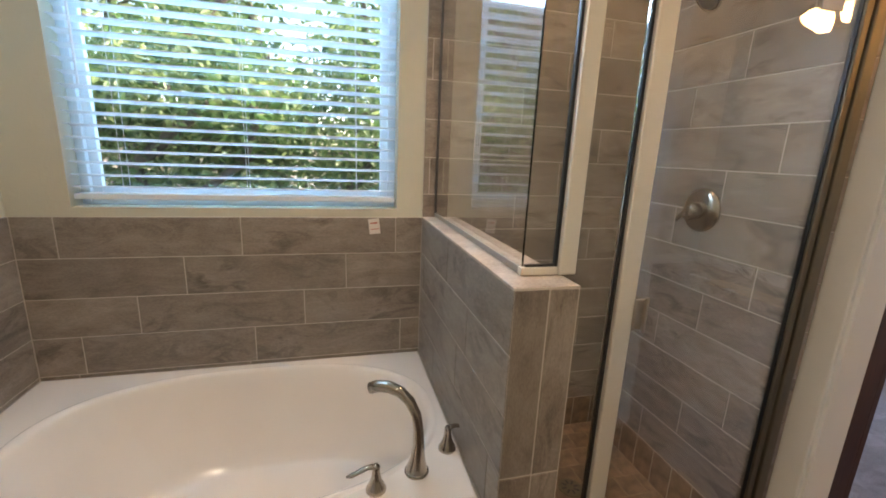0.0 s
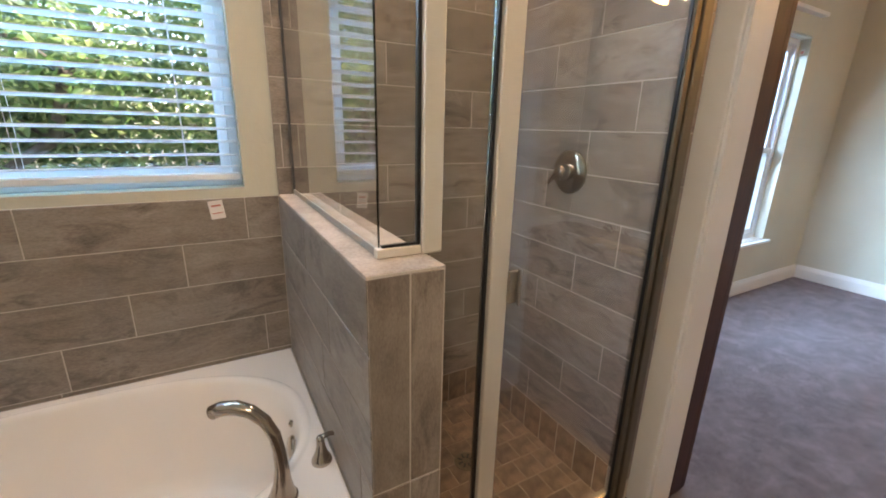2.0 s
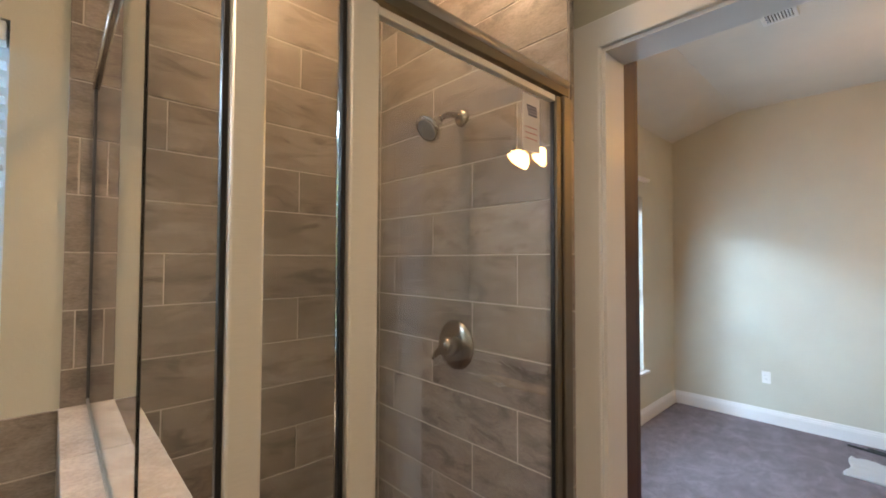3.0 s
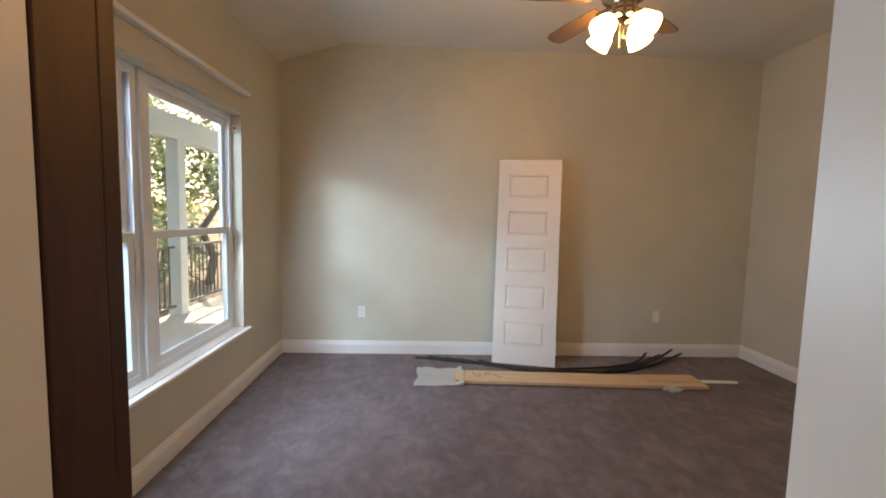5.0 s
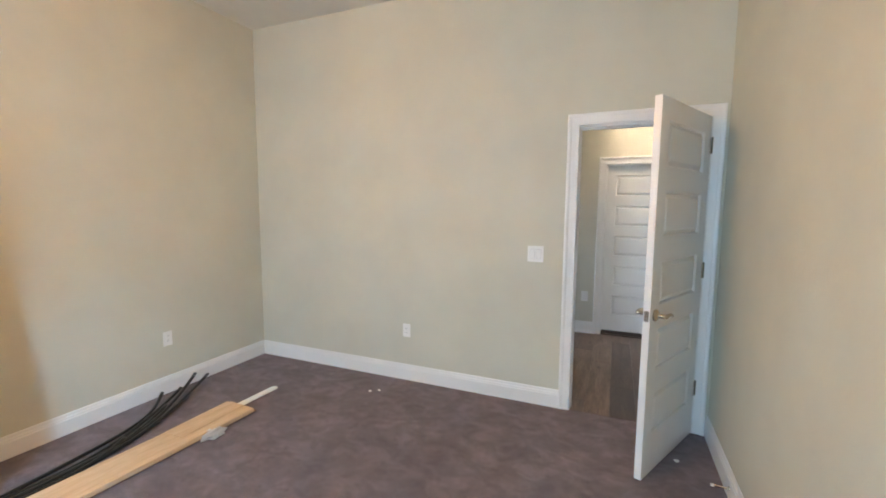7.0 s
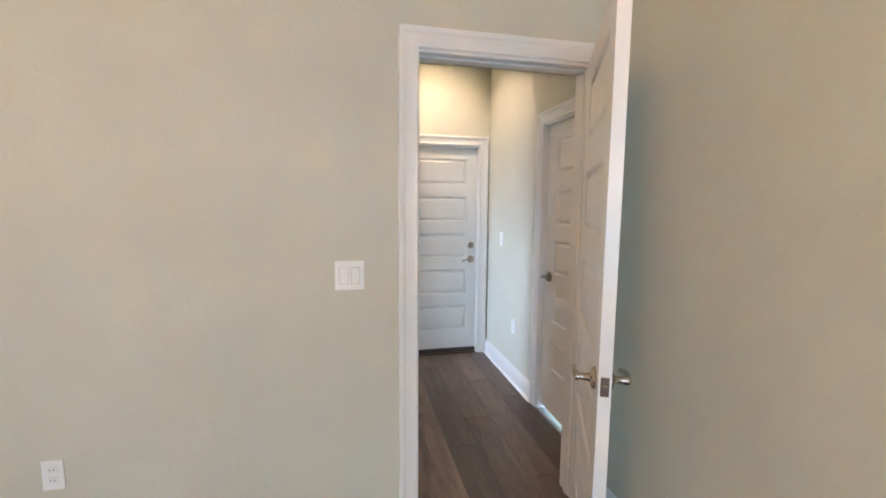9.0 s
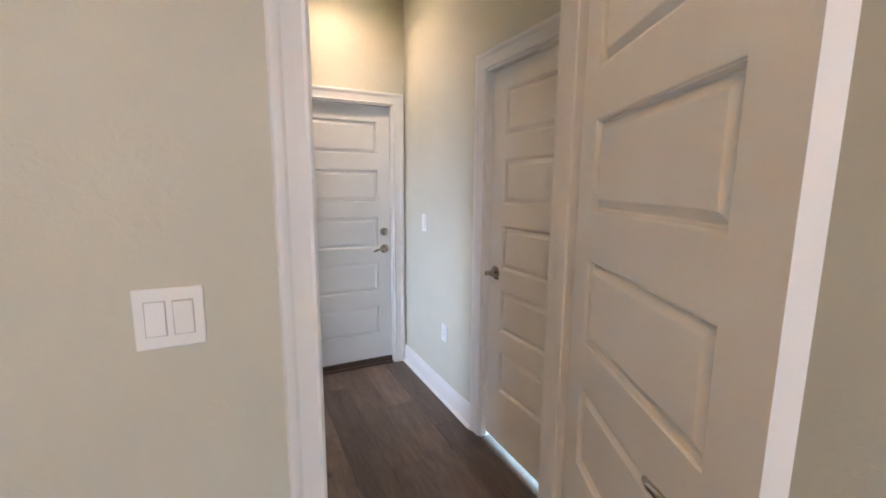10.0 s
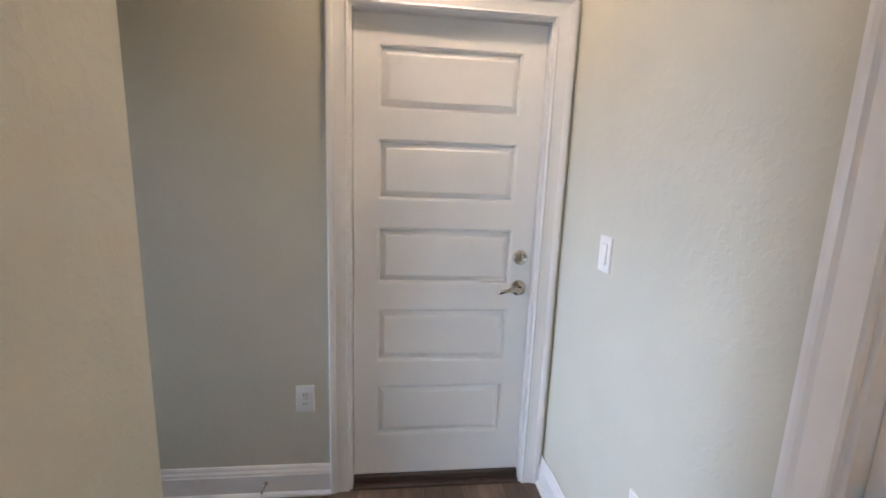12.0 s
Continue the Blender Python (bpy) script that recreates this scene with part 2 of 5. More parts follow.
ALU.node_tree.nodes["Principled BSDF"].inputs["Metallic"].default_value = 0.45
BRONZE = metal("aged_brass", (0.22, 0.19, 0.14), 0.48)


def glass_material(name, color, rough=0.0):
    m, nt, b = nodes_of(name)
    b.inputs["Base Color"].default_value = (*color, 1)
    b.inputs["Transmission Weight"].default_value = 1.0
    b.inputs["Roughness"].default_value = rough
    b.inputs["IOR"].default_value = 1.5
    return m


GLASS = glass_material("clear_glass", (0.96, 0.985, 0.975))
FILM = paint("translucent_plastic_sheet", (0.70, 0.71, 0.72), 0.3)
FILM.node_tree.nodes["Principled BSDF"].inputs["Transmission Weight"].default_value = 0.45


def glow(name, color, strength):
    m, nt, b = nodes_of(name)
    b.inputs["Base Color"].default_value = (0.9, 0.85, 0.75, 1)
    b.inputs["Emission Color"].default_value = (*color, 1)
    b.inputs["Emission Strength"].default_value = strength
    return m


SHADE_GLOW = glow("lit_frosted_shade", (1.0, 0.53, 0.17), 13.8)
CAN_GLOW = glow("lit_downlight_lens", (1.0, 0.70, 0.42), 35)
HALL_GLOW = glow("lit_hall_lens", (1.0, 0.80, 0.62), 46)
BATH_GLOW = glow("lit_bath_lens", (1.0, 0.83, 0.65), 100)


def leaf_material(name, a, b_, c_):
    m, nt, b = nodes_of(name)
    geo = nt.nodes.new("ShaderNodeNewGeometry")
    c = ramp(nt, geo.outputs["Random Per Island"], [(0.0, a), (0.5, b_), (1.0, c_)])
    nt.links.new(c, b.inputs["Base Color"])
    b.inputs["Roughness"].default_value = 0.45
    b.inputs["Subsurface Weight"].default_value = 0.0
    tr = nt.nodes.new("ShaderNodeBsdfTranslucent")
    nt.links.new(c, tr.inputs["Color"])
    mx = nt.nodes.new("ShaderNodeMixShader")
    mx.inputs[0].default_value = 0.5
    out = nt.nodes["Material Output"]
    nt.links.new(b.outputs[0], mx.inputs[1])
    nt.links.new(tr.outputs[0], mx.inputs[2])
    nt.links.new(mx.outputs[0], out.inputs[0])
    return m


LEAF = leaf_material("green_leaf", (0.05, 0.115, 0.035), (0.13, 0.235, 0.070), (0.34, 0.40, 0.17))
BARK = wood_material("bark", (0.05, 0.04, 0.03), (0.10, 0.08, 0.06), (0.17, 0.14, 0.11), 0.9, (6, 6, 1))
GROUND = paint("leaf_litter_ground", (0.16, 0.125, 0.085), 0.95, 0.8, 9)

# ---------------------------------------------------------------- building helpers


def part(name, bm, material, parent=None, label="", smooth=False):
    me = bpy.data.meshes.new(name)
    bm.normal_update()
    bm.to_mesh(me)
    bm.free()
    if smooth:
        for p in me.polygons:
            p.use_smooth = True
    for mat in material if isinstance(material, (list, tuple)) else (material,):
        me.materials.append(mat)
    ob = new(name, me)
    if parent:
        ob.parent = parent
    if label:
        tagged(ob, label)
    return ob


def empty(name, m=None):
    ob = new(name)
    ob.empty_display_size = 0.1
    if m is not None:
        ob.matrix_basis = m
    return ob


def box(bm, x0, x1, y0, y1, z0, z1, bevel=0.0, m=None, mat=0):
    r = bmesh.ops.create_cube(bm, size=1)
    vs = r["verts"]
    for v in vs:
        v.co = Vector((x0 + (v.co.x + 0.5) * (x1 - x0), y0 + (v.co.y + 0.5) * (y1 - y0), z0 + (v.co.z + 0.5) * (z1 - z0)))
    faces = list({f for v in vs for f in v.link_faces})
    if bevel:
        es = list({e for v in vs for e in v.link_edges})
        rb = bmesh.ops.bevel(bm, geom=es, offset=bevel, segments=2, affect="EDGES", profile=0.5)
        vs = list({v for f in rb["faces"] for v in f.verts} | {v for v in vs if v.is_valid})
        faces = list({f for v in vs for f in v.link_faces})
    for f in faces:
        f.material_index = mat
    if m is not None:
        bmesh.ops.transform(bm, matrix=m, verts=vs)
    return vs


def one_box(name, material, x0, x1, y0, y1, z0, z1, bevel=0.0, parent=None, label=""):
    bm = bmesh.new()
    box(bm, x0, x1, y0, y1, z0, z1, bevel)
    return part(name, bm, material, parent, label)


def lathe(bm, profile, segs=24, m=None, cap=True):
    """Turns (radius, height) round z."""
    rings = []
    for r, z in profile:
        rings.append([bm.verts.new((r * math.cos(2 * math.pi * i / segs), r * math.sin(2 * math.pi * i / segs), z)) for i in range(segs)])
    for a, b in zip(rings, rings[1:]):
        for i in range(segs):
            bm.faces.new((a[i], a[(i + 1) % segs], b[(i + 1) % segs], b[i]))
    if cap:
        bm.faces.new(list(reversed(rings[0])))
        bm.faces.new(rings[-1])
    vs = [v for ring in rings for v in ring]
    if m is not None:
        bmesh.ops.transform(bm, matrix=m, verts=vs)
    return vs


def tube(bm, points, radii, segs=12, flat=1.0, m=None):
    """A swept tube through points; radii may vary; flat squeezes it along its binormal."""
    pts = [Vector(p) for p in points]
    rings = []
    side = None
    for i, p in enumerate(pts):
        d = (pts[min(i + 1, len(pts) - 1)] - pts[max(i - 1, 0)]).normalized()
        if side is None:
            side = d.cross(Vector((0, 0, 1)) if abs(d.z) < 0.9 else Vector((0, 1, 0))).normalized()
        else:
            side = (side - d * side.dot(d)).normalized()
        up = d.cross(side)
        r = radii[i] if isinstance(radii, (list, tuple)) else radii
        rings.append([bm.verts.new(p + side * r * math.cos(2 * math.pi * k / segs) + up * r * flat * math.sin(2 * math.pi * k / segs)) for k in range(segs)])
    for a, b in zip(rings, rings[1:]):
        for k in range(segs):
            bm.faces.new((a[k], a[(k + 1) % segs], b[(k + 1) % segs], b[k]))
    bm.faces.new(list(reversed(rings[0])))
    bm.faces.new(rings[-1])
    vs = [v for r in rings for v in r]
    if m is not None:
        bmesh.ops.transform(bm, matrix=m, verts=vs)
    return vs


def axes(origin, u, v, n):
    """The matrix whose local x, y, z run along u, v, n from origin."""
    m = Matrix.Identity(4)
    for i, a in enumerate((u, v, n)):
        for k in range(3):
            m[k][i] = a[k]
    for k in range(3):
        m[k][3] = origin[k]
    return m


CASING = [(0.0, 0.0), (0.0, 0.011), (0.006, 0.015), (0.013, 0.012), (0.030, 0.013), (0.052, 0.016), (0.060, 0.021), (0.068, 0.023), (0.076, 0.023), (0.080, 0.018), (0.080, 0.0)]
FLAT_CASING = [(0.0, 0.0), (0.0, 0.016), (0.004, 0.018), (0.079, 0.018), (0.083, 0.016), (0.083, 0.0)]


def casing(name, m, width, height, profile, bottom=0.0):
    """Trim round an opening: local x along the wall, y up, z out of the wall; the opening starts at x = 0."""
    bm = bmesh.new()
    rows = []
    for u, d in profile:
        rows.append([bm.verts.new(p) for p in ((-u, bottom, d), (-u, height + u, d), (width + u, height + u, d), (width + u, bottom, d))])
    for a, b in zip(rows, rows[1:]):
        for i in range(3):
            bm.faces.new((a[i], a[i + 1], b[i + 1], b[i]))
    bmesh.ops.transform(bm, matrix=m, verts=bm.verts)
    bmesh.ops.recalc_face_normals(bm, faces=bm.faces)
    return tagged(part(name, bm, WHITE), "white painted moulded door casing on the wall", "trim", kind="structure")


BASE = [(0.0, 0.0), (0.016, 0.0), (0.016, 0.094), (0.013, 0.100), (0.013, 0.108), (0.008, 0.118), (0.008, 0.126), (0.004, 0.135), (0.0, 0.135)]


SHOE = [(0.0, 0.0), (0.030, 0.0), (0.030, 0.006), (0.027, 0.012), (0.021, 0.017), (0.016, 0.018)]


def baseboard(a, b, n, bottom=0.0, height=0.135, shoe=False):
    """A skirting board from a to b (x, y) standing out along n."""
    bm = bmesh.new()
    k = height / 0.135
    rows = []
    for d, z in SHOE + BASE[2:] if shoe else BASE:
        rows.append([bm.verts.new((p[0] + n[0] * d, p[1] + n[1] * d, bottom + z * k)) for p in (a, b)])
    for r, s in zip(rows, rows[1:]):
        bm.faces.new((r[0], r[1], s[1], s[0]))
    bm.faces.new([r[0] for r in rows])
    bm.faces.new([r[1] for r in rows])
    bmesh.ops.recalc_face_normals(bm, faces=bm.faces)
    return tagged(part("baseboard", bm, WHITE), "white painted baseboard along the wall", "baseboard", kind="structure")


def wall(name, boxes, material=None, label="greige painted drywall with light texture"):
    bm = bmesh.new()
    for b in boxes:
        box(bm, *b)
    return tagged(part(name, bm, material or WALL), label, "wall", kind="structure")


def cut(x0, x1, y0, y1, z0, z1, axis, openings):
    """Boxes of a wall along axis 'x' or 'y' with openings (a, b, bottom, top)."""
    out = []
    lo, hi = (x0, x1) if axis == "x" else (y0, y1)

    def add(a, b, c, d):
        if b - a > 1e-4 and d - c > 1e-4:
            out.append((a, b, y0, y1, c, d) if axis == "x" else (x0, x1, a, b, c, d))
    at = lo
    for a, b, c, d in sorted(openings):
        add(at, a, z0, z1)
        add(a, b, z0, c)
        add(a, b, d, z1)
        at = b
    add(at, hi, z0, z1)
    return out

# ---------------------------------------------------------------- large structure
EAST, NORTH = 3.816, 4.884            # bedroom faces; south face is y = 0, west face x = 0
CEILING, EAVE = 3.10, 2.90
BATH_N, BATH_W, SHOWER_E = 4.752, -2.726, -0.234
BATH_CEIL = 2.75
HALL_W, HALL_S, HALL_CEIL = -0.130, -2.046, 2.70

# floors
bm = bmesh.new()
box(bm, -0.005, EAST, 0.0, NORTH, -0.12, 0.0)
floor_bedroom = tagged(part("floor_bedroom", bm, CARPET), "dark grey-brown plush carpet with footprints", "carpet", kind="structure")
bm = bmesh.new()
box(bm, BATH_W, -0.118, 0.9, 3.80, -0.12, -0.006)
box(bm, -0.118, -0.05, 3.00, 3.80, -0.12, -0.006)
floor_bath = tagged(part("floor_bath", bm, GROUT), "brown wood plank floor", "floor", kind="structure")
bm = bmesh.new()
box(bm, -0.30, 3.2, HALL_S - 0.15, -0.0, -0.12, -0.006)
floor_hall = tagged(part("floor_hall", bm, SLOT), "dark wood plank floor in the hall", "floor", kind="structure")
tagged(one_box("threshold_trim", TAN_WOOD, -0.05, -0.006, 3.00, 3.80, -0.12, 0.004, 0.002), "tan wood threshold strip between plank and carpet", "threshold", kind="structure")

# walls
BD_Y0, BD_Y1, BD_TOP = 3.01, 3.808, 2.172       # bath door opening
HD_X0, HD_X1, HD_TOP = 0.098, 0.864, 2.030      # hall door opening
CD_Y0, CD_Y1, CD_TOP = -0.905, -0.135, 1.955     # closet door opening
GD_X0, GD_X1, GD_TOP = -0.035, 0.732, 1.962    # entry door opening
WX0, WX1, WZ0, WZ1 = 0.87, 2.95, 0.50, 2.19    # bedroom window
TX0, TX1, TZ0, TZ1 = -2.53, -1.355, 1.20, 2.16  # bath window

wall("wall_west", cut(-0.12, 0.0, 0.0, NORTH + 0.16, 0, 3.3, "y", [(BD_Y0, BD_Y1, 0, BD_TOP)]))
wall("wall_east", [(EAST, EAST + 0.14, -0.12, NORTH + 0.16, -0.12, 3.3)])
wall("wall_north", cut(0.0, EAST, NORTH, NORTH + 0.16, -0.12, 3.3, "x", [(WX0, WX1, WZ0, WZ1)]))
wall("wall_south", cut(-0.118, EAST, -0.12, 0.0, -0.0, 3.3, "x", [(HD_X0, HD_X1, 0, HD_TOP)]))
wall("wall_bath_north", cut(BATH_W - 0.14, -0.12, BATH_N, BATH_N + 0.16, -0.12, 2.9, "x", [(TX0, TX1, TZ0, TZ1)]))
wall("wall_bath_west", [(BATH_W - 0.14, BATH_W, 0.9, BATH_N, -0.12, 2.9)])
wall("wall_bath_south", [(BATH_W - 0.14, -0.12, 0.78, 0.9, -0.12, 2.9)])
wall("wall_shower_east", [(SHOWER_E, -0.12, 3.905, BATH_N, -0.0, 2.75), (SHOWER_E, -0.226, 3.842, 3.905, -0.0, 2.75)])
wall("wall_hall_west", cut(HALL_W - 0.12, HALL_W, HALL_S, -0.12, -0.0, 2.9, "y", [(CD_Y0, CD_Y1, 0, CD_TOP)]))
wall("wall_hall_south", cut(-0.5, 3.2, HALL_S - 0.14, HALL_S, -0.0, 2.9, "x", [(GD_X0, GD_X1, 0, GD_TOP)]))
wall("wall_hall_east", [(1.0, 1.12, -1.19, -0.12, -0.0, 2.9)])
wall("wall_hall_end", [(3.2, 3.32, HALL_S - 0.14, -0.12, -0.12, 2.9)])
wall("wall_hall_north", [(1.12, 3.2, -1.19, -1.07, 0.0, 2.9)])
wall("wall_closet", [(-1.5, HALL_W - 0.12, -1.3, -1.18, -0.12, 2.9), (-1.62, -1.5, -1.3, 0.78, -0.12, 2.9), (-1.5, -0.12, 0.66, 0.78, 0, 2.9)])
one_box("floor_closet", PLANK, -1.5, -0.30, -1.18, 0.66, -0.12, -0.004)
tagged(bpy.data.objects["floor_closet"], "wood floor inside the closet", "floor", kind="structure")
wall("wall_garage_side", [(-0.5, 1.2, HALL_S - 0.40, HALL_S - 0.30, -0.12, 2.9)])

# ceilings
bm = bmesh.new()
box(bm, -0.12, EAST + 0.14, -0.12, 4.26, CEILING, CEILING + 0.2)
vs = box(bm, -0.12, EAST + 0.14, 4.26, NORTH + 0.16, CEILING, CEILING + 0.2)
for v in vs:
    if v.co.y > 4.5:
        v.co.z -= (CEILING - EAVE) * (NORTH + 0.16 - 4.26) / (NORTH - 4.26)
tagged(part("ceiling_bedroom", bm, CEIL), "painted ceiling, sloped along the window wall", "ceiling", kind="structure")
bm = bmesh.new()
box(bm, BATH_W - 0.14, -0.12, 0.78, BATH_N + 0.16, BATH_CEIL, BATH_CEIL + 0.15)
tagged(part("ceiling_bath", bm, CEIL), "painted bathroom ceiling", "ceiling", kind="structure")
bm = bmesh.new()
LX, LY, LH = 0.390, -1.660, 0.074        # square hole of the recessed lamp
for b in ((-1.62, LX - LH, HALL_S - 0.40, -0.12), (LX + LH, 3.32, HALL_S - 0.40, -0.12), (LX - LH, LX + LH, HALL_S - 0.40, LY - LH), (LX - LH, LX + LH, LY + LH, -0.12)):
    box(bm, *b, HALL_CEIL, HALL_CEIL + 0.15)
box(bm, -1.62, -0.12, -0.12, 0.78, HALL_CEIL, HALL_CEIL + 0.15)
tagged(part("ceiling_hall", bm, CEIL), "painted hall ceiling", "ceiling", kind="structure")

# jambs and casings


def jamb(name, m, width, height, depth, stop=None):
    """White lining of an opening: local x along the wall, y up, z through the wall from its near face."""
    bm = bmesh.new()
    t = 0.012
    box(bm, 0.0, t, 0, height, 0, depth, 0.001)
    box(bm, width - t, width, 0, height, 0, depth, 0.001)
    box(bm, t, width - t, height - t, height, 0, depth, 0.001)
    if stop is not None:
        s = 0.008
        box(bm, t, t + s, 0, height - t, stop, stop + 0.035, 0.002)
        box(bm, width - t - s, width - t, 0, height - t, stop, stop + 0.035, 0.002)
        box(bm, t + s, width - t - s, height - t - s, height - t, stop, stop + 0.035, 0.002)
    bmesh.ops.transform(bm, matrix=m, verts=bm.verts)
    return tagged(part(name, bm, WHITE), "white painted door jamb lining the opening", "door frame", kind="structure")


# bath door: cased on the bath side
m = axes((-0.12, BD_Y0, 0), (0, 1, 0), (0, 0, 1), (-1, 0, 0))
casing("trim_bath_door", m, BD_Y1 - BD_Y0, BD_TOP, FLAT_CASING)
m = axes((-0.1215, BD_Y0 - 0.001, 0), (0, 1, 0), (0, 0, 1), (1, 0, 0))
jamb("trim_bath_jamb", m, BD_Y1 - BD_Y0 + 0.002, BD_TOP + 0.001, 0.123)
# hall door
m = axes((HD_X1, 0.0, 0), (-1, 0, 0), (0, 0, 1), (0, 1, 0))
casing("trim_hall_door", m, HD_X1 - HD_X0, HD_TOP, CASING)
m = axes((HD_X1 + 0.010, 0.0015, 0), (-1, 0, 0), (0, 0, 1), (0, -1, 0))
jamb("trim_hall_jamb", m, HD_X1 - HD_X0 + 0.011, HD_TOP + 0.001, 0.123, 0.04)
# closet door
m = axes((HALL_W, CD_Y0, 0), (0, 1, 0), (0, 0, 1), (1, 0, 0))
casing("trim_closet_door", m, CD_Y1 - CD_Y0, CD_TOP, CASING)
m = axes((HALL_W + 0.0015, CD_Y0 - 0.001, 0), (0, 1, 0), (0, 0, 1), (-1, 0, 0))
jamb("trim_closet_jamb", m, CD_Y1 - CD_Y0 + 0.002, CD_TOP + 0.001, 0.123)
# entry door
m = axes((GD_X1, HALL_S, 0), (-1, 0, 0), (0, 0, 1), (0, 1, 0))
casing("trim_entry_door", m, GD_X1 - GD_X0, GD_TOP, CASING)
m = axes((GD_X1 + 0.001, HALL_S + 0.0015, 0), (-1, 0, 0), (0, 0, 1), (0, -1, 0))
jamb("trim_entry_jamb", m, GD_X1 - GD_X0 + 0.002, GD_TOP + 0.001, 0.143)

# skirting
baseboard((0.0, NORTH), (EAST, NORTH), (0, -1))
baseboard((EAST, 0.0), (EAST, NORTH - 0.016), (-1, 0))
baseboard((HD_X1 + 0.08, 0.0), (EAST - 0.016, 0.0), (0, 1))
baseboard((0.0, 0.0), (0.0, BD_Y0), (1, 0))
baseboard((GD_X1 + 0.08, HALL_S), (3.2, HALL_S), (0, 1), shoe=True)
baseboard((HALL_W, HALL_S), (HALL_W, CD_Y0 - 0.08), (1, 0), shoe=True)
baseboard((1.0, -1.19), (1.0, -0.14), (-1, 0), shoe=True)
baseboard((1.0, -1.19), (3.2, -1.19), (0, -1), shoe=True)


# ---------------------------------------------------------------- panel doors


def rect_ring(bm, a, b, flip):
    for i in range(4):
        q = (a[i], a[(i + 1) % 4], b[(i + 1) % 4], b[i])
        bm.faces.new(tuple(reversed(q)) if flip else q)


def panel_door(name, w, h, t, stile, spans, material, label):
    """A moulded door: local x across from the hinge, y through its thickness, z up; spans are the panels' (bottom, top)."""
    door = empty(name)
    tagged(door, label, "door")
    bm = bmesh.new()
    box(bm, 0, stile, 0, t, 0, h)
    box(bm, w - stile, w, 0, t, 0, h)
    at = 0.0
    for a, b in spans + [(h, h)]:
        if a - at > 1e-4:
            box(bm, stile, w - stile, 0, t, at, a)
        at = b
    bmesh.ops.remove_doubles(bm, verts=bm.verts, dist=1e-5)
    part("frame", bm, material, door)
    for a, b in spans:
        bm = bmesh.new()
        for face, sign in ((0.0, 1), (t, -1)):
            loops = []
            for inset, deep in ((0.0, 0.0), (0.003, 0.0005), (0.005, 0.003), (0.008, 0.0035), (0.011, 0.0155), (0.014, 0.0168), (0.035, 0.0030), (0.038, 0.0025)):
                y = face + sign * deep
                loops.append([bm.verts.new(p) for p in ((stile + inset, y, a + inset), (w - stile - inset, y, a + inset),
                                                        (w - stile - inset, y, b - inset), (stile + inset, y, b - inset))])
            for p, q in zip(loops, loops[1:]):
                rect_ring(bm, p, q, sign < 0)
            bm.faces.new(loops[-1] if sign > 0 else list(reversed(loops[-1])))
        part("panel", bm, material, door)
    return door


def lever_set(parent, m, length=0.105, name="door_lever", mat=None):
    """A rosette and a lever: local z out of the door, the lever runs along -x and droops."""
    mat = mat or NICKEL
    bm = bmesh.new()
    lathe(bm, [(0.033, 0.0), (0.033, 0.006), (0.029, 0.011), (0.016, 0.014), (0.012, 0.020), (0.011, 0.045), (0.013, 0.052), (0.011, 0.060)], 24, m)
    rose = part(name, bm, mat, parent, "brushed nickel lever handle", True)
    bm = bmesh.new()
    pts = [(0.008, 0, 0.052), (-0.012, 0.002, 0.055), (-0.035, 0.006, 0.058), (-0.06, 0.003, 0.057), (-0.085, -0.006, 0.054), (-length, -0.010, 0.050)]
    tube(bm, pts, [0.011, 0.012, 0.010, 0.009, 0.009, 0.006], 12, 0.75, m)
    part("lever", bm, mat, rose, "", True)
    return rose


def hinge(parent, m):
    bm = bmesh.new()
    lathe(bm, [(0.0065, -0.045), (0.0065, 0.045)], 10, m)
    lathe(bm, [(0.004, 0.045), (0.0075, 0.047), (0.0075, 0.052), (0.003, 0.055)], 10, m)
    box(bm, -0.03, 0.0, -0.001, 0.0015, -0.045, 0.045, 0, m)
    return part("hinge", bm, NICKEL, parent, "", False)


def spans_of(bottom, tall, gap, n=5):
    return [(bottom + i * (tall + gap), bottom + i * (tall + gap) + tall) for i in range(n)]


# entry door at the end of the hall, shut, set back in its frame
GW = GD_X1 - GD_X0 - 0.028
entry = panel_door("entry_door", GW, GD_TOP - 0.064, 0.044, 0.090, spans_of(0.187, 0.236, 0.107), DOOR_WHITE,
                   "closed white five-panel door with deadbolt, at the hall's end")
entry.matrix_basis = axes((GD_X1 - 0.014, HALL_S - 0.030, 0.050), (-1, 0, 0), (0, -1, 0), (0, 0, 1))
lm = axes((GW - 0.051, 0.0, 0.860), (1, 0, 0), (0, 0, 1), (0, -1, 0))
lever_set(entry, lm, 0.10)
bm = bmesh.new()
dm = axes((GW - 0.051, 0.0, 0.992), (1, 0, 0), (0, 0, 1), (0, -1, 0))
lathe(bm, [(0.031, 0.0), (0.031, 0.008), (0.026, 0.016), (0.020, 0.018), (0.018, 0.016), (0.012, 0.016)], 24, dm)
bolt = part("deadbolt", bm, NICKEL, entry, "round brushed nickel deadbolt", True)
bm = bmesh.new()
box(bm, -0.004, 0.004, -0.012, 0.012, 0.014, 0.030, 0.002, dm)
part("thumb_turn", bm, NICKEL, bolt)
bm = bmesh.new()
box(bm, GD_X0 + 0.013, GD_X1 - 0.013, HALL_S - 0.14, HALL_S - 0.016, -0.006, 0.047, 0.006)
box(bm, GD_X0 + 0.013, GD_X1 - 0.013, HALL_S - 0.0155, HALL_S + 0.010, -0.006, 0.014, 0.004)
tagged(part("threshold_entry", bm, THRESH), "dark bronze threshold under the entry door", "threshold", kind="structure")

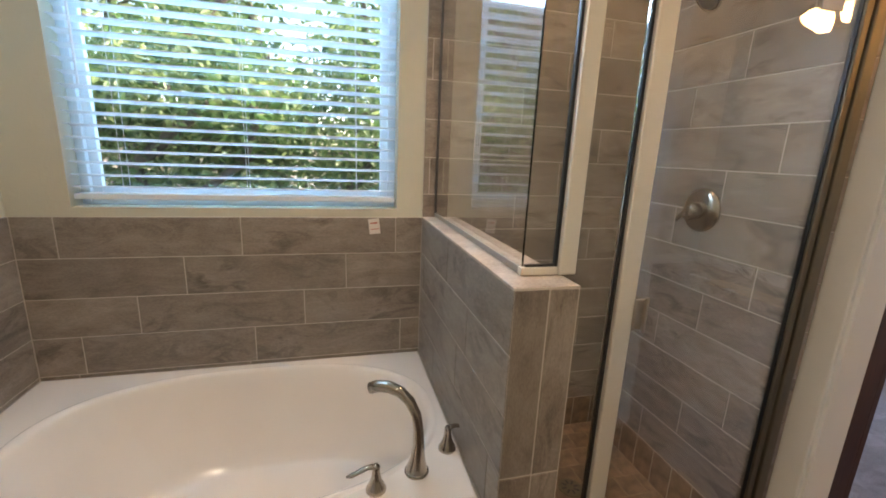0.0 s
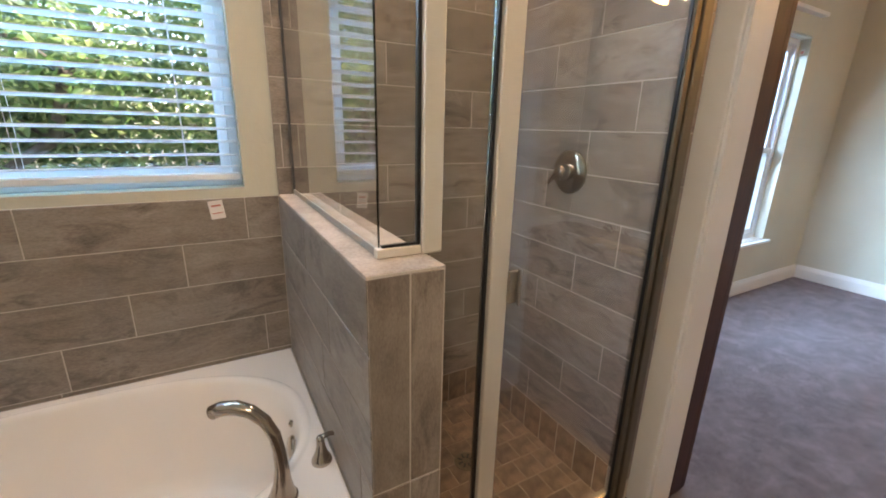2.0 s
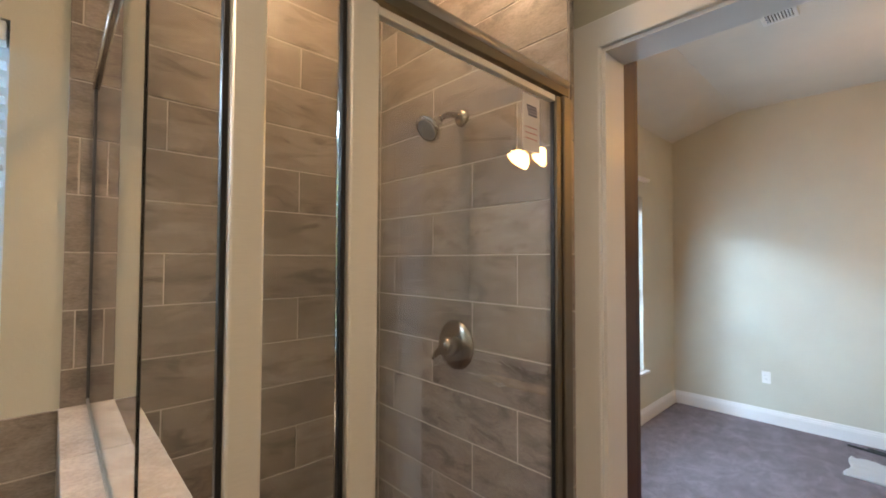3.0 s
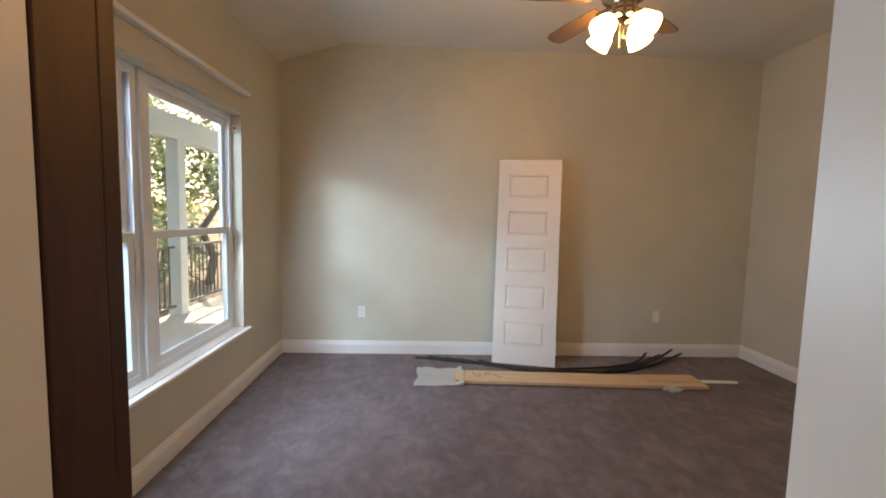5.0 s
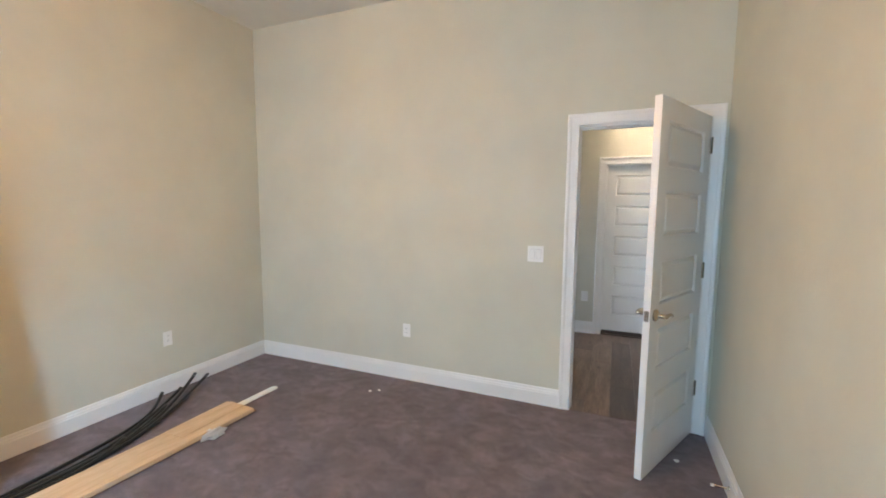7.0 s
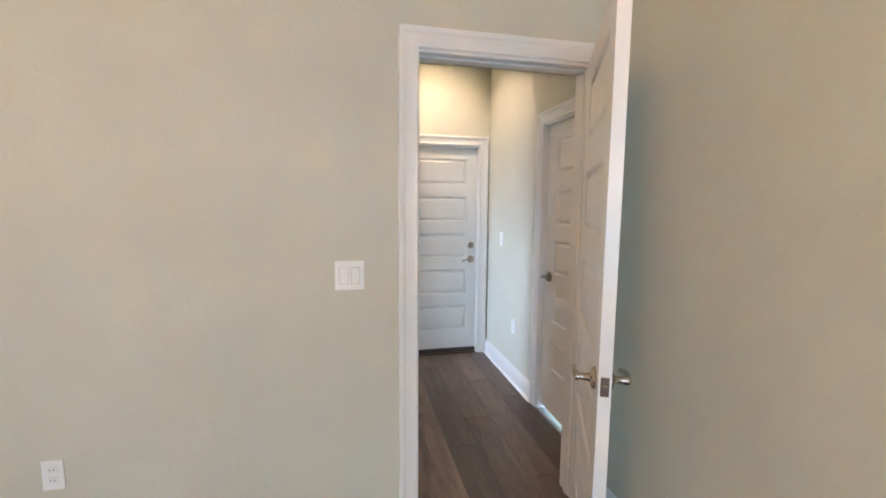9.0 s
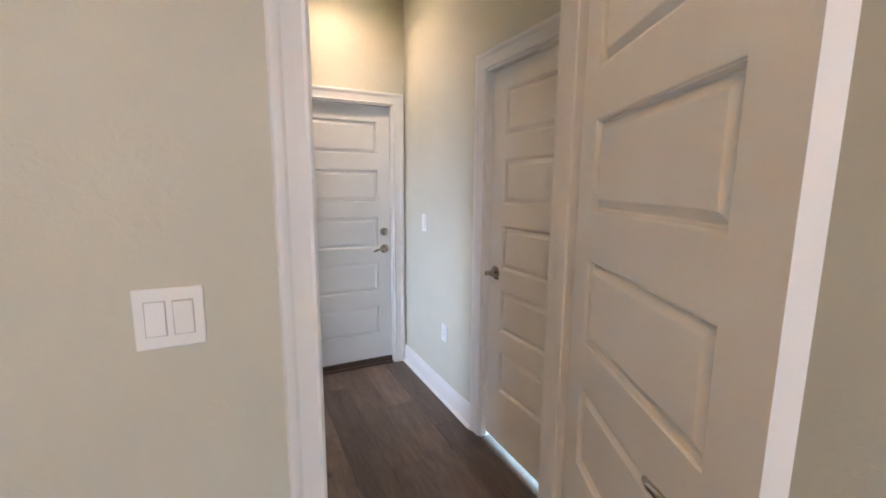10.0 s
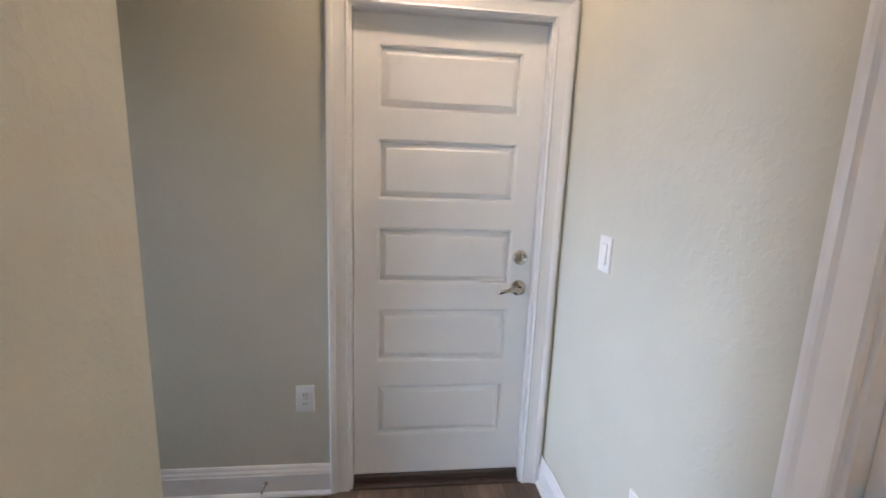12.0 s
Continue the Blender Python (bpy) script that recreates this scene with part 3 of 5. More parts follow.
# hall door, standing open into the bedroom
hx, hy = HD_X0 + 0.014, 0.022
ang = math.atan2(0.690 - hy, 0.440 - hx)
HW = 0.745
hall_door = panel_door("hall_door", HW, 2.015, 0.036, 0.105, spans_of(0.222, 0.240, 0.122), DOOR_WHITE,
                       "open white five-panel bedroom door with lever handles")
hall_door.matrix_basis = Matrix.Translation((hx, hy, 0.014)) @ Matrix.Rotation(ang, 4, "Z") @ Matrix.Translation((0, -0.018, 0))
for side in (0, 1):
    y, n = (0.0, -1) if side == 0 else (0.036, 1)
    lever_set(hall_door, axes((HW - 0.062, y, 0.90), (1, 0, 0), (0, 0, 1) if n < 0 else (0, 0, -1), (0, n, 0)) @ (Matrix.Identity(4) if n < 0 else Matrix.Diagonal((1, -1, 1, 1))), 0.11)
bm = bmesh.new()
box(bm, HW - 0.0005, HW + 0.0015, 0.006, 0.030, 0.872, 0.928)
latch = part("latch_plate", bm, NICKEL, hall_door, "brushed metal latch plate")
bm = bmesh.new()
box(bm, HW + 0.001, HW + 0.010, 0.012, 0.024, 0.893, 0.907, 0.002)
part("latch", bm, NICKEL, latch)
for z in (0.30, 1.07, 1.84):
    hinge(hall_door, axes((-0.006, 0.040, z), (-1, 0, 0), (0, 1, 0), (0, 0, 1)))

for z in (0.314, 1.085, 1.855):
    bm = bmesh.new()
    box(bm, HD_X0 + 0.0003, HD_X0 + 0.005, 0.002, 0.022, z - 0.045, z + 0.045, 0.001)
    part("hinge_leaf", bm, PULL, bpy.data.objects["trim_hall_jamb"], "satin metal hinge leaf")

# closet door, shut, set back in its frame
CW = CD_Y1 - CD_Y0 - 0.028
closet_door = panel_door("closet_door", CW, CD_TOP - 0.046, 0.036, 0.107, spans_of(0.288, 0.226, 0.100), DOOR_WHITE,
                         "closed white five-panel closet door beside the hall")
closet_door.matrix_basis = axes((HALL_W - 0.028, CD_Y1 - 0.014, 0.032), (0, -1, 0), (-1, 0, 0), (0, 0, 1))
lever_set(closet_door, axes((CW - 0.062, 0.0, 0.918), (1, 0, 0), (0, 0, 1), (0, -1, 0)), 0.10)

# narrow door leaning on the bedroom's east wall
LW = 0.61
lean = panel_door("leaning_door", LW, 2.03, 0.035, 0.107, spans_of(0.175, 0.245, 0.122), DOOR_WHITE,
                  "white narrow five-panel door leaning unhung against the wall")
u = Vector((-0.128, -0.602, 0)).normalized()
out = Vector((u.y, -u.x, 0))                     # level way from the wall into the room
tilt = radians(6.2)
up = (Vector((0, 0, 1)) * math.cos(tilt) - out * math.sin(tilt)).normalized()
back = u.cross(up)
if back.dot(out) > 0:
    back = -back
lean.matrix_basis = axes((3.567, 2.738, 0.004), u, back, up)
bm = bmesh.new()
lathe(bm, [(0.027, 0.0), (0.027, 0.0012)], 24, axes((LW - 0.062, 0.0, 0.93), (1, 0, 0), (0, 0, 1), (0, -1, 0)))
bore = part("bore_plug", bm, PLATE, lean, "pale plug over the lock hole")
bm = bmesh.new()
box(bm, LW - 0.074, LW - 0.050, -0.0018, -0.0011, 0.926, 0.929)
part("print", bm, RED_INK, bore)

# ---------------------------------------------------------------- bathroom: walls' tile cores, tub, shower
ROW, LONG = 0.155, 0.613
tub_core = wall("wall_half", [(-1.2438, -1.0862, 3.7602, BATH_N, -0.006, 1.1688)], GROUT, "tiled half wall between tub and shower")
apron = wall("wall_tub_apron", [(BATH_W, -1.2438, 3.8855, 3.955, -0.006, 0.486)], GROUT, "tiled front of the tub surround")
grout_n = wall("wall_tile_north", [(BATH_W, -1.2438, BATH_N - 0.0105, BATH_N, 0.45, 1.165), (-1.2438, SHOWER_E, BATH_N - 0.0105, BATH_N, 0.0, 2.74)], GROUT, "light grout bed of the tiled wall")
grout_w = wall("wall_tile_west", [(BATH_W, BATH_W + 0.0105, 3.90, BATH_N - 0.0105, 0.45, 1.165)], GROUT, "light grout bed of the tiled wall")
grout_e = wall("wall_tile_east", [(SHOWER_E - 0.0105, SHOWER_E, 3.842, BATH_N - 0.0105, 0.0, 2.74), (SHOWER_E, -0.226, 3.8395, 3.842, 0.0, 2.74)], GROUT, "light grout bed of the tiled wall")
bm = bmesh.new()
box(bm, -1.0862, SHOWER_E - 0.0105, 3.92, BATH_N - 0.0105, -0.12, 0.0185)
floor_shower = tagged(part("floor_shower", bm, BROWN_GROUT), "brown stone mosaic shower floor", "floor", kind="structure")
curb = tagged(one_box("shower_curb", BROWN_GROUT, -1.087, SHOWER_E - 0.012, 3.792, 3.918, -0.006, 0.082, 0.003), "tiled low curb under the shower door", "curb", kind="structure")

# tub: one moulded shell
X0, X1, Y0, Y1, DECK = -2.7145, -1.2465, 3.870, 4.7405, 0.535
cx, cy, ea, eb = -1.930, 4.308, 0.625, 0.368


def tub_shell():
    bm = bmesh.new()
    corners = [math.atan2(y - cy, x - cx) % (2 * math.pi) for x in (X0, X1) for y in (Y0, Y1)]
    angles = sorted([2 * math.pi * i / 96 for i in range(96)] + corners)

    def on_rect(a, grow):
        dx, dy = math.cos(a), math.sin(a)
        k = min(((X1 if dx > 0 else X0) - cx) / dx if abs(dx) > 1e-9 else 9e9, ((Y1 if dy > 0 else Y0) - cy) / dy if abs(dy) > 1e-9 else 9e9)
        return Vector((cx + dx * k, cy + dy * k))

    def on_oval(a, s, shift=0.0):
        p = 2.45
        dx, dy = math.cos(a), math.sin(a)
        r = (abs(dx / ea) ** p + abs(dy / eb) ** p) ** (-1 / p)
        return Vector((cx + shift + dx * r * s, cy + dy * r * s))

    def shrink(a, d, z):
        q = on_rect(a, 0)
        return (min(max(q.x, X0 + d), X1 - d), min(max(q.y, Y0 + d), Y1 - d), z)
    rings = [lambda a: shrink(a, 0, DECK - 0.046), lambda a: shrink(a, 0, DECK - 0.008), lambda a: shrink(a, 0.003, DECK - 0.002), lambda a: shrink(a, 0.010, DECK)]
    for s, z, sh in ((1.055, 0.0, 0), (1.045, 0.005, 0), (1.030, 0.007, 0), (1.010, 0.003, 0), (0.992, -0.010, 0), (0.97, -0.05, 0.0), (0.92, -0.14, 0.02), (0.85, -0.25, 0.045),
                     (0.78, -0.33, 0.065), (0.72, -0.366, 0.075), (0.67, -0.377, 0.08), (0.30, -0.382, 0.08)):
        rings.append(lambda a, s=s, z=z, sh=sh: (*on_oval(a, s, sh), DECK + z))
    loops = [[bm.verts.new(f(a)) for a in angles] for f in rings]
    n = len(angles)
    for p, q in zip(loops, loops[1:]):
        for i in range(n):
            bm.faces.new((p[i], p[(i + 1) % n], q[(i + 1) % n], q[i]))
    bm.faces.new(loops[-1])
    bmesh.ops.recalc_face_normals(bm, faces=bm.faces)
    return bm


tub = empty("bathtub", pose(0, 0, 0))
tagged(tub, "white oval drop-in bathtub in a tiled surround", "bathtub")
shell = part("tub_shell", tub_shell(), TUB, tub, "", True)
for p in shell.data.polygons:
    if p.normal.z > 0.9999:
        p.use_smooth = False
bm = bmesh.new()
om = axes((-1.336, 4.235, 0.470), (0, 1, 0), (0.25, 0, 0.97), (-0.97, 0, 0.25))
lathe(bm, [(0.036, 0.0), (0.036, 0.006), (0.030, 0.012), (0.010, 0.014)], 24, om)
part("overflow_plate", bm, NICKEL, tub, "brushed nickel overflow plate", True)
bm = bmesh.new()
lathe(bm, [(0.011, 0.0), (0.011, 0.006), (0.006, 0.010)], 14, om @ Matrix.Translation((0.055, 0.045, 0.0)))
part("overflow_knob", bm, NICKEL, tub, "", True)


def tub_spout(x, y, turn):
    t = empty("tub_faucet", pose(x, y, DECK, 0, 0, turn))
    tagged(t, "tall curved brushed nickel tub faucet on the tub deck", "faucet")
    bm = bmesh.new()
    pts, rad = [], []
    for z, d, r in ((0.0, 0.0, 0.034), (0.004, 0.0, 0.034), (0.012, 0.0, 0.031), (0.045, 0.002, 0.022), (0.09, 0.004, 0.0165), (0.14, 0.002, 0.0145), (0.185, -0.006, 0.0145),
                    (0.222, -0.026, 0.0150), (0.245, -0.056, 0.0160), (0.253, -0.090, 0.0170), (0.248, -0.125, 0.0175), (0.236, -0.150, 0.0170)):
        pts.append((d, 0, z))
        rad.append(r)
    tube(bm, pts, rad, 20)
    part("spout", bm, NICKEL, t, "", True)
    bm = bmesh.new()
    lathe(bm, [(0.036, 0.0), (0.036, 0.004), (0.033, 0.007)], 24)
    part("base_ring", bm, NICKEL, t, "", True)
    return t


def tub_handle(x, y, turn):
    t = empty("faucet_handle", pose(x, y, DECK, 0, 0, turn))
    tagged(t, "brushed nickel faucet lever on the tub deck", "faucet handle", "pair of tub faucet levers")
    bm = bmesh.new()
    lathe(bm, [(0.028, 0.0), (0.028, 0.005), (0.024, 0.014), (0.016, 0.030), (0.0115, 0.050), (0.0105, 0.066), (0.011, 0.074), (0.007, 0.080)], 24)
    part("base", bm, NICKEL, t, "", True)
    bm = bmesh.new()
    tube(bm, [(0.006, 0, 0.070), (-0.008, 0, 0.076), (-0.026, 0, 0.076), (-0.046, 0, 0.068), (-0.066, 0, 0.061), (-0.080, 0, 0.060)], [0.009, 0.0095, 0.0085, 0.0085, 0.008, 0.004], 12, 0.6)
    part("lever", bm, NICKEL, t, "", True)
    return t


tub_spout(-1.395, 3.998, -33)
tub_handle(-1.283, 4.072, 190)
tub_handle(-1.517, 3.954, 5)

# bath window with blind


def window_unit(name, x0, x1, y, z0, z1, rail, label, fixed=False):
    """A vinyl window filling x0..x1, z0..z1; its inner face at y."""
    w = empty(name, pose((x0 + x1) / 2, y, z0))
    tagged(w, label, "window", kind="structure")
    a, h = (x1 - x0) / 2, z1 - z0
    f, s = (0.030, 0.032) if fixed else (0.045, 0.045)
    bm = bmesh.new()
    box(bm, -a, -a + f, 0, 0.07, 0, h, 0.003)
    box(bm, a - f, a, 0, 0.07, 0, h, 0.003)
    box(bm, -a + f, a - f, 0, 0.07, 0, f, 0.003)
    box(bm, -a + f, a - f, 0, 0.07, h - f, h, 0.003)
    part("window_frame", bm, VINYL, w)
    for nm, lo, hi, dy in (("sash", f, h - f, 0.020),) if fixed else (("lower_sash", f, rail + 0.02, 0.008), ("upper_sash", rail - 0.025, h - f, 0.034)):
        bm = bmesh.new()
        box(bm, -a + f, -a + f + s, dy, dy + 0.026, lo, hi, 0.002)
        box(bm, a - f - s, a - f, dy, dy + 0.026, lo, hi, 0.002)
        box(bm, -a + f + s, a - f - s, dy, dy + 0.026, lo, lo + s, 0.002)
        box(bm, -a + f + s, a - f - s, dy, dy + 0.026, hi - s, hi, 0.002)
        sash = part(nm, bm, VINYL, w)
        bm = bmesh.new()
        box(bm, -a + f + s - 0.004, a - f - s + 0.004, dy + 0.010, dy + 0.014, lo + s - 0.004, hi - s + 0.004)
        pane = part("pane", bm, GLASS, sash)
        pane.visible_shadow = False
    return w


window_unit("window_1", TX0 + 0.001, TX1 - 0.001, BATH_N + 0.075, TZ0 + 0.001, TZ1 - 0.001, 0.45, "white vinyl window above the tub", True)
blind = empty("window_blind", pose((TX0 + TX1) / 2, BATH_N + 0.036, TZ0))
tagged(blind, "white faux-wood window blind, slats open, over the tub", "blind")
bw = (TX1 - TX0) / 2 - 0.008
slat_bm = bmesh.new()
lathe_pts = [(-0.025, -0.0022), (-0.0125, 0.0006), (0.0, 0.0016), (0.0125, 0.0006), (0.025, -0.0022)]
top = [[slat_bm.verts.new((sx * bw, y, z + 0.0014)) for y, z in lathe_pts] for sx in (-1, 1)]
bot = [[slat_bm.verts.new((sx * bw, y, z - 0.0014)) for y, z in lathe_pts] for sx in (-1, 1)]
for i in range(4):
    slat_bm.faces.new((top[0][i], top[1][i], top[1][i + 1], top[0][i + 1]))
    slat_bm.faces.new((bot[0][i], bot[0][i + 1], bot[1][i + 1], bot[1][i]))
slat_bm.faces.new((top[0][0], bot[0][0], bot[1][0], top[1][0]))
slat_bm.faces.new((top[0][4], top[1][4], bot[1][4], bot[0][4]))
for k, s in ((0, 1), (1, -1)):
    loop = top[k] + list(reversed(bot[k]))
    slat_bm.faces.new(loop if s < 0 else list(reversed(loop)))
first = part("slat", slat_bm, BLIND, blind)
PITCH = 0.0435
count = int((TZ1 - TZ0 - 0.11) / PITCH)
for i in range(count):
    ob = first if i == 0 else first.copy()
    if i:
        scene.collection.objects.link(ob)
    ob.matrix_basis = pose(0, 0, 0.072 + i * PITCH + random.uniform(-0.0012, 0.0012), -9 + random.uniform(-1.2, 1.2), random.uniform(-0.12, 0.12), 0)
bm = bmesh.new()
box(bm, -bw, bw, -0.026, 0.026, 0.027, 0.049, 0.004)
part("bottom_rail", bm, BLIND, blind, "blind's bottom rail")
bm = bmesh.new()
box(bm, -bw, bw, -0.028, 0.028, TZ1 - TZ0 - 0.052, TZ1 - TZ0 - 0.002, 0.003)
part("headrail", bm, BLIND, blind)
for x in (-bw + 0.16, 0.0, bw - 0.16):
    for y in (-0.0262, 0.0262):
        bm = bmesh.new()
        tube(bm, [(x, y, 0.025), (x, y, TZ1 - TZ0 - 0.05)], 0.0009, 6)
        part("ladder_cord", bm, BLIND, blind)
bm = bmesh.new()
tube(bm, [(-bw + 0.07, -0.036, 0.42), (-bw + 0.07, -0.036, TZ1 - TZ0 - 0.06)], 0.004, 8)
part("tilt_wand", bm, BLIND, blind)

# installer's tag on the tile under the window
bm = bmesh.new()
box(bm, -0.023, 0.023, -0.001, 0.0, -0.032, 0.032)
tag = part("paper_tag", bm, PAPER)
tag.matrix_basis = pose(-1.452, BATH_N - 0.0132, 1.128, -3, -6, 0)
tagged(tag, "small creased paper tag stuck on the tile", "tag")
for z, h_, w_, mt in ((0.014, 0.006, 0.030, RED_INK), (-0.012, 0.003, 0.034, RED_INK)):
    bm = bmesh.new()
    box(bm, -w_ / 2, w_ / 2, -0.0016, -0.0008, z - h_ / 2, z + h_ / 2)
    part("print", bm, mt, tag)

# shower enclosure
SY = 3.852
shower = empty("shower_enclosure", pose(0, 0, 0))
tagged(shower, "framed clear glass shower enclosure with satin metal posts", "shower")


def sbox(name, mat, b, bevel=0.003, label="", parent=None):
    bm = bmesh.new()
    box(bm, *b, bevel)
    return part(name, bm, mat, parent or shower, label)


def spane(name, b, parent=None):
    p = sbox(name, GLASS, b, 0.0, "clear glass panel", parent)
    p.visible_shadow = False
    return p


GX = -1.186
sbox("post", ALU, (-1.098, -1.053, SY - 0.018, SY + 0.018, 1.171, 2.02), 0.004, "satin metal post")
sbox("bottom_channel", ALU, (GX - 0.008, -1.098, SY - 0.010, SY + 0.010, 1.171, 1.190), 0.002)
sbox("bottom_channel", PULL, (GX - 0.0045, GX + 0.0045, SY + 0.011, BATH_N - 0.012, 1.171, 1.188), 0.001)
sbox("top_rail", NICKEL, (GX - 0.010, GX + 0.010, SY + 0.02, BATH_N - 0.012, 2.025, 2.055), 0.004)
sbox("wall_channel", SLOT, (GX - 0.0055, GX + 0.0055, BATH_N - 0.024, BATH_N - 0.012, 1.184, 2.025), 0.001)
spane("side_glass", (GX - 0.002, GX + 0.002, SY + 0.0025, BATH_N - 0.020, 1.186, 2.028))
spane("front_glass", (GX - 0.002, -1.095, SY - 0.002, SY + 0.002, 1.186, 2.008))
sbox("gasket", BLACK_RUBBER, (-1.106, -1.0985, SY - 0.007, SY + 0.007, 1.190, 2.005), 0.001, "black rubber glazing strip")
sbox("gasket", BLACK_RUBBER, (GX + 0.004, -1.106, SY - 0.006, SY + 0.006, 1.1905, 1.196), 0.001, "black rubber glazing strip")
spane("fixed_glass", (-1.082, -0.936, SY - 0.003, SY + 0.003, 0.105, 2.008))
sbox("gasket", BLACK_RUBBER, (-0.934, -0.926, SY - 0.009, SY + 0.009, 0.105, 2.004), 0.001, "black rubber glazing strip")
bm = bmesh.new()
tube(bm, [(GX - 0.012, SY, 2.040), (SHOWER_E - 0.012, SY, 2.040)], 0.0150, 16)
part("header_rail", bm, PULL, shower, "rounded satin metal header rail", True)
sbox("header_channel", BRONZE, (GX, SHOWER_E - 0.013, SY - 0.012, SY + 0.012, 2.004, 2.028), 0.002)
sbox("sill_track", NICKEL, (-1.086, SHOWER_E - 0.013, SY - 0.024, SY + 0.024, 0.0825, 0.108), 0.006, "satin metal sill track")
sbox("wall_jamb", BRONZE, (-0.285, SHOWER_E - 0.012, SY - 0.020, SY + 0.020, 0.108, 1.998), 0.004, "satin metal wall jamb")
sdoor = sbox("shower_door", ALU, (-0.922, -0.868, SY - 0.016, SY + 0.016, 0.112, 1.994), 0.004, "shower door with satin metal stile")
sbox("stile", BRONZE, (-0.312, -0.289, SY - 0.013, SY + 0.013, 0.112, 1.994), 0.003, "", sdoor)
sbox("rail", NICKEL, (-0.868, -0.312, SY - 0.010, SY + 0.010, 0.112, 0.130), 0.002, "", sdoor)
sbox("rail", ALU, (-0.868, -0.312, SY - 0.010, SY + 0.010, 1.978, 1.994), 0.002, "", sdoor)
dg = spane("door_glass", (-0.279, 0.279, -0.003, 0.003, 0.128, 1.980), sdoor)
dg.matrix_basis = pose(-0.590, SY, 0, 0, 0, 1.2)
sbox("seal", BLACK_RUBBER, (-0.316, -0.3125, SY - 0.006, SY + 0.006, 0.130, 1.978), 0.0, "black rubber seal", sdoor)
sbox("door_pull", PULL, (-0.852, -0.842, SY - 0.036, SY - 0.026, 1.012, 1.108), 0.003, "short satin metal pull", sdoor)
sbox("door_pull", PULL, (-0.872, -0.843, SY - 0.027, SY - 0.0155, 1.020, 1.100), 0.002, "pull bracket", sdoor)
bm = bmesh.new()
box(bm, -0.447, -0.378, SY - 0.0042, SY - 0.0032, 1.828, 1.966)
st = part("sticker", bm, PAPER, sdoor, "white printed label on the glass")
for i in range(4):
    bm = bmesh.new()
    box(bm, -0.432 + 0.002 * i, -0.392 + 0.001 * i, SY - 0.0048, SY - 0.0041, 1.936 - i * 0.007, 1.941 - i * 0.007)
    part("print", bm, INK, st)
for i in range(3):
    bm = bmesh.new()
    box(bm, -0.438, -0.390, SY - 0.0048, SY - 0.0041, 1.885 - i * 0.014, 1.8868 - i * 0.014)
    part("print", bm, RED_INK, st)

# shower valve and head
EX = SHOWER_E - 0.0115
valve = empty("shower_valve", axes((EX, 4.278, 1.270), (0, -1, 0), (0, 0, 1), (-1, 0, 0)))
tagged(valve, "round brushed nickel shower valve with lever on tile", "shower valve")
bm = bmesh.new()
lathe(bm, [(0.084, 0.0), (0.084, 0.004), (0.078, 0.010), (0.060, 0.016), (0.038, 0.019)], 40)
part("escutcheon", bm, NICKEL, valve, "", True)
bm = bmesh.new()
lathe(bm, [(0.034, 0.016), (0.033, 0.030), (0.028, 0.052), (0.022, 0.062), (0.010, 0.066)], 28)
part("hub", bm, NICKEL, valve, "", True)
bm = bmesh.new()
tube(bm, [(0.005, 0.002, 0.050), (-0.018, -0.012, 0.056), (-0.042, -0.030, 0.058), (-0.060, -0.050, 0.054)], [0.014, 0.013, 0.010, 0.006], 14, 0.6)
part("lever", bm, NICKEL, valve, "", True)
head = empty("shower_fixture", axes((EX, 4.250, 2.050), (0, -1, 0), (0, 0, 1), (-1, 0, 0)))
tagged(head, "brushed nickel shower head on a bent arm", "shower head")
bm = bmesh.new()
lathe(bm, [(0.030, 0.0), (0.030, 0.004), (0.024, 0.012), (0.014, 0.016)], 28)
part("flange", bm, NICKEL, head, "", True)
bm = bmesh.new()
tube(bm, [(0, 0, 0.0), (0, 0.002, 0.035), (0, -0.002, 0.065), (0, -0.016, 0.092), (0, -0.036, 0.112)], 0.0095, 14)
part("arm", bm, NICKEL, head, "", True)
bm = bmesh.new()
dv = Vector((0, -0.62, 0.78)).normalized()
sx_ = Vector((1, 0, 0))
hm = axes((0, -0.036, 0.112), sx_, dv.cross(sx_), dv)
lathe(bm, [(0.013, -0.004), (0.016, 0.010), (0.016, 0.020), (0.020, 0.028), (0.040, 0.048), (0.045, 0.056), (0.045, 0.062), (0.038, 0.064)], 32, hm)
spray = part("spray_head", bm, CHROME, head, "", True)
bm = bmesh.new()
lathe(bm, [(0.034, 0.063), (0.034, 0.0655), (0.030, 0.0665)], 28, hm)
part("spray_face", bm, PULL, spray, "grey spray face", True)
bm = bmesh.new()
lathe(bm, [(0.052, 0.020), (0.052, 0.0235), (0.046, 0.025)], 32)
lathe(bm, [(0.009, 0.0245), (0.009, 0.0262)], 12)
drain = part("shower_drain", bm, BRONZE)
drain.matrix_basis = pose(-0.625, 4.335, 0.0)
tagged(drain, "round metal shower drain in the mosaic floor", "drain")
for i in range(8):
    bm = bmesh.new()
    a = 2 * math.pi * i / 8
    box(bm, -0.004, 0.004, -0.011, 0.011, 0.0248, 0.0256, 0, Matrix.Rotation(a, 4, "Z") @ Matrix.Translation((0, 0.028, 0)))
    part("slot", bm, SLOT, drain)

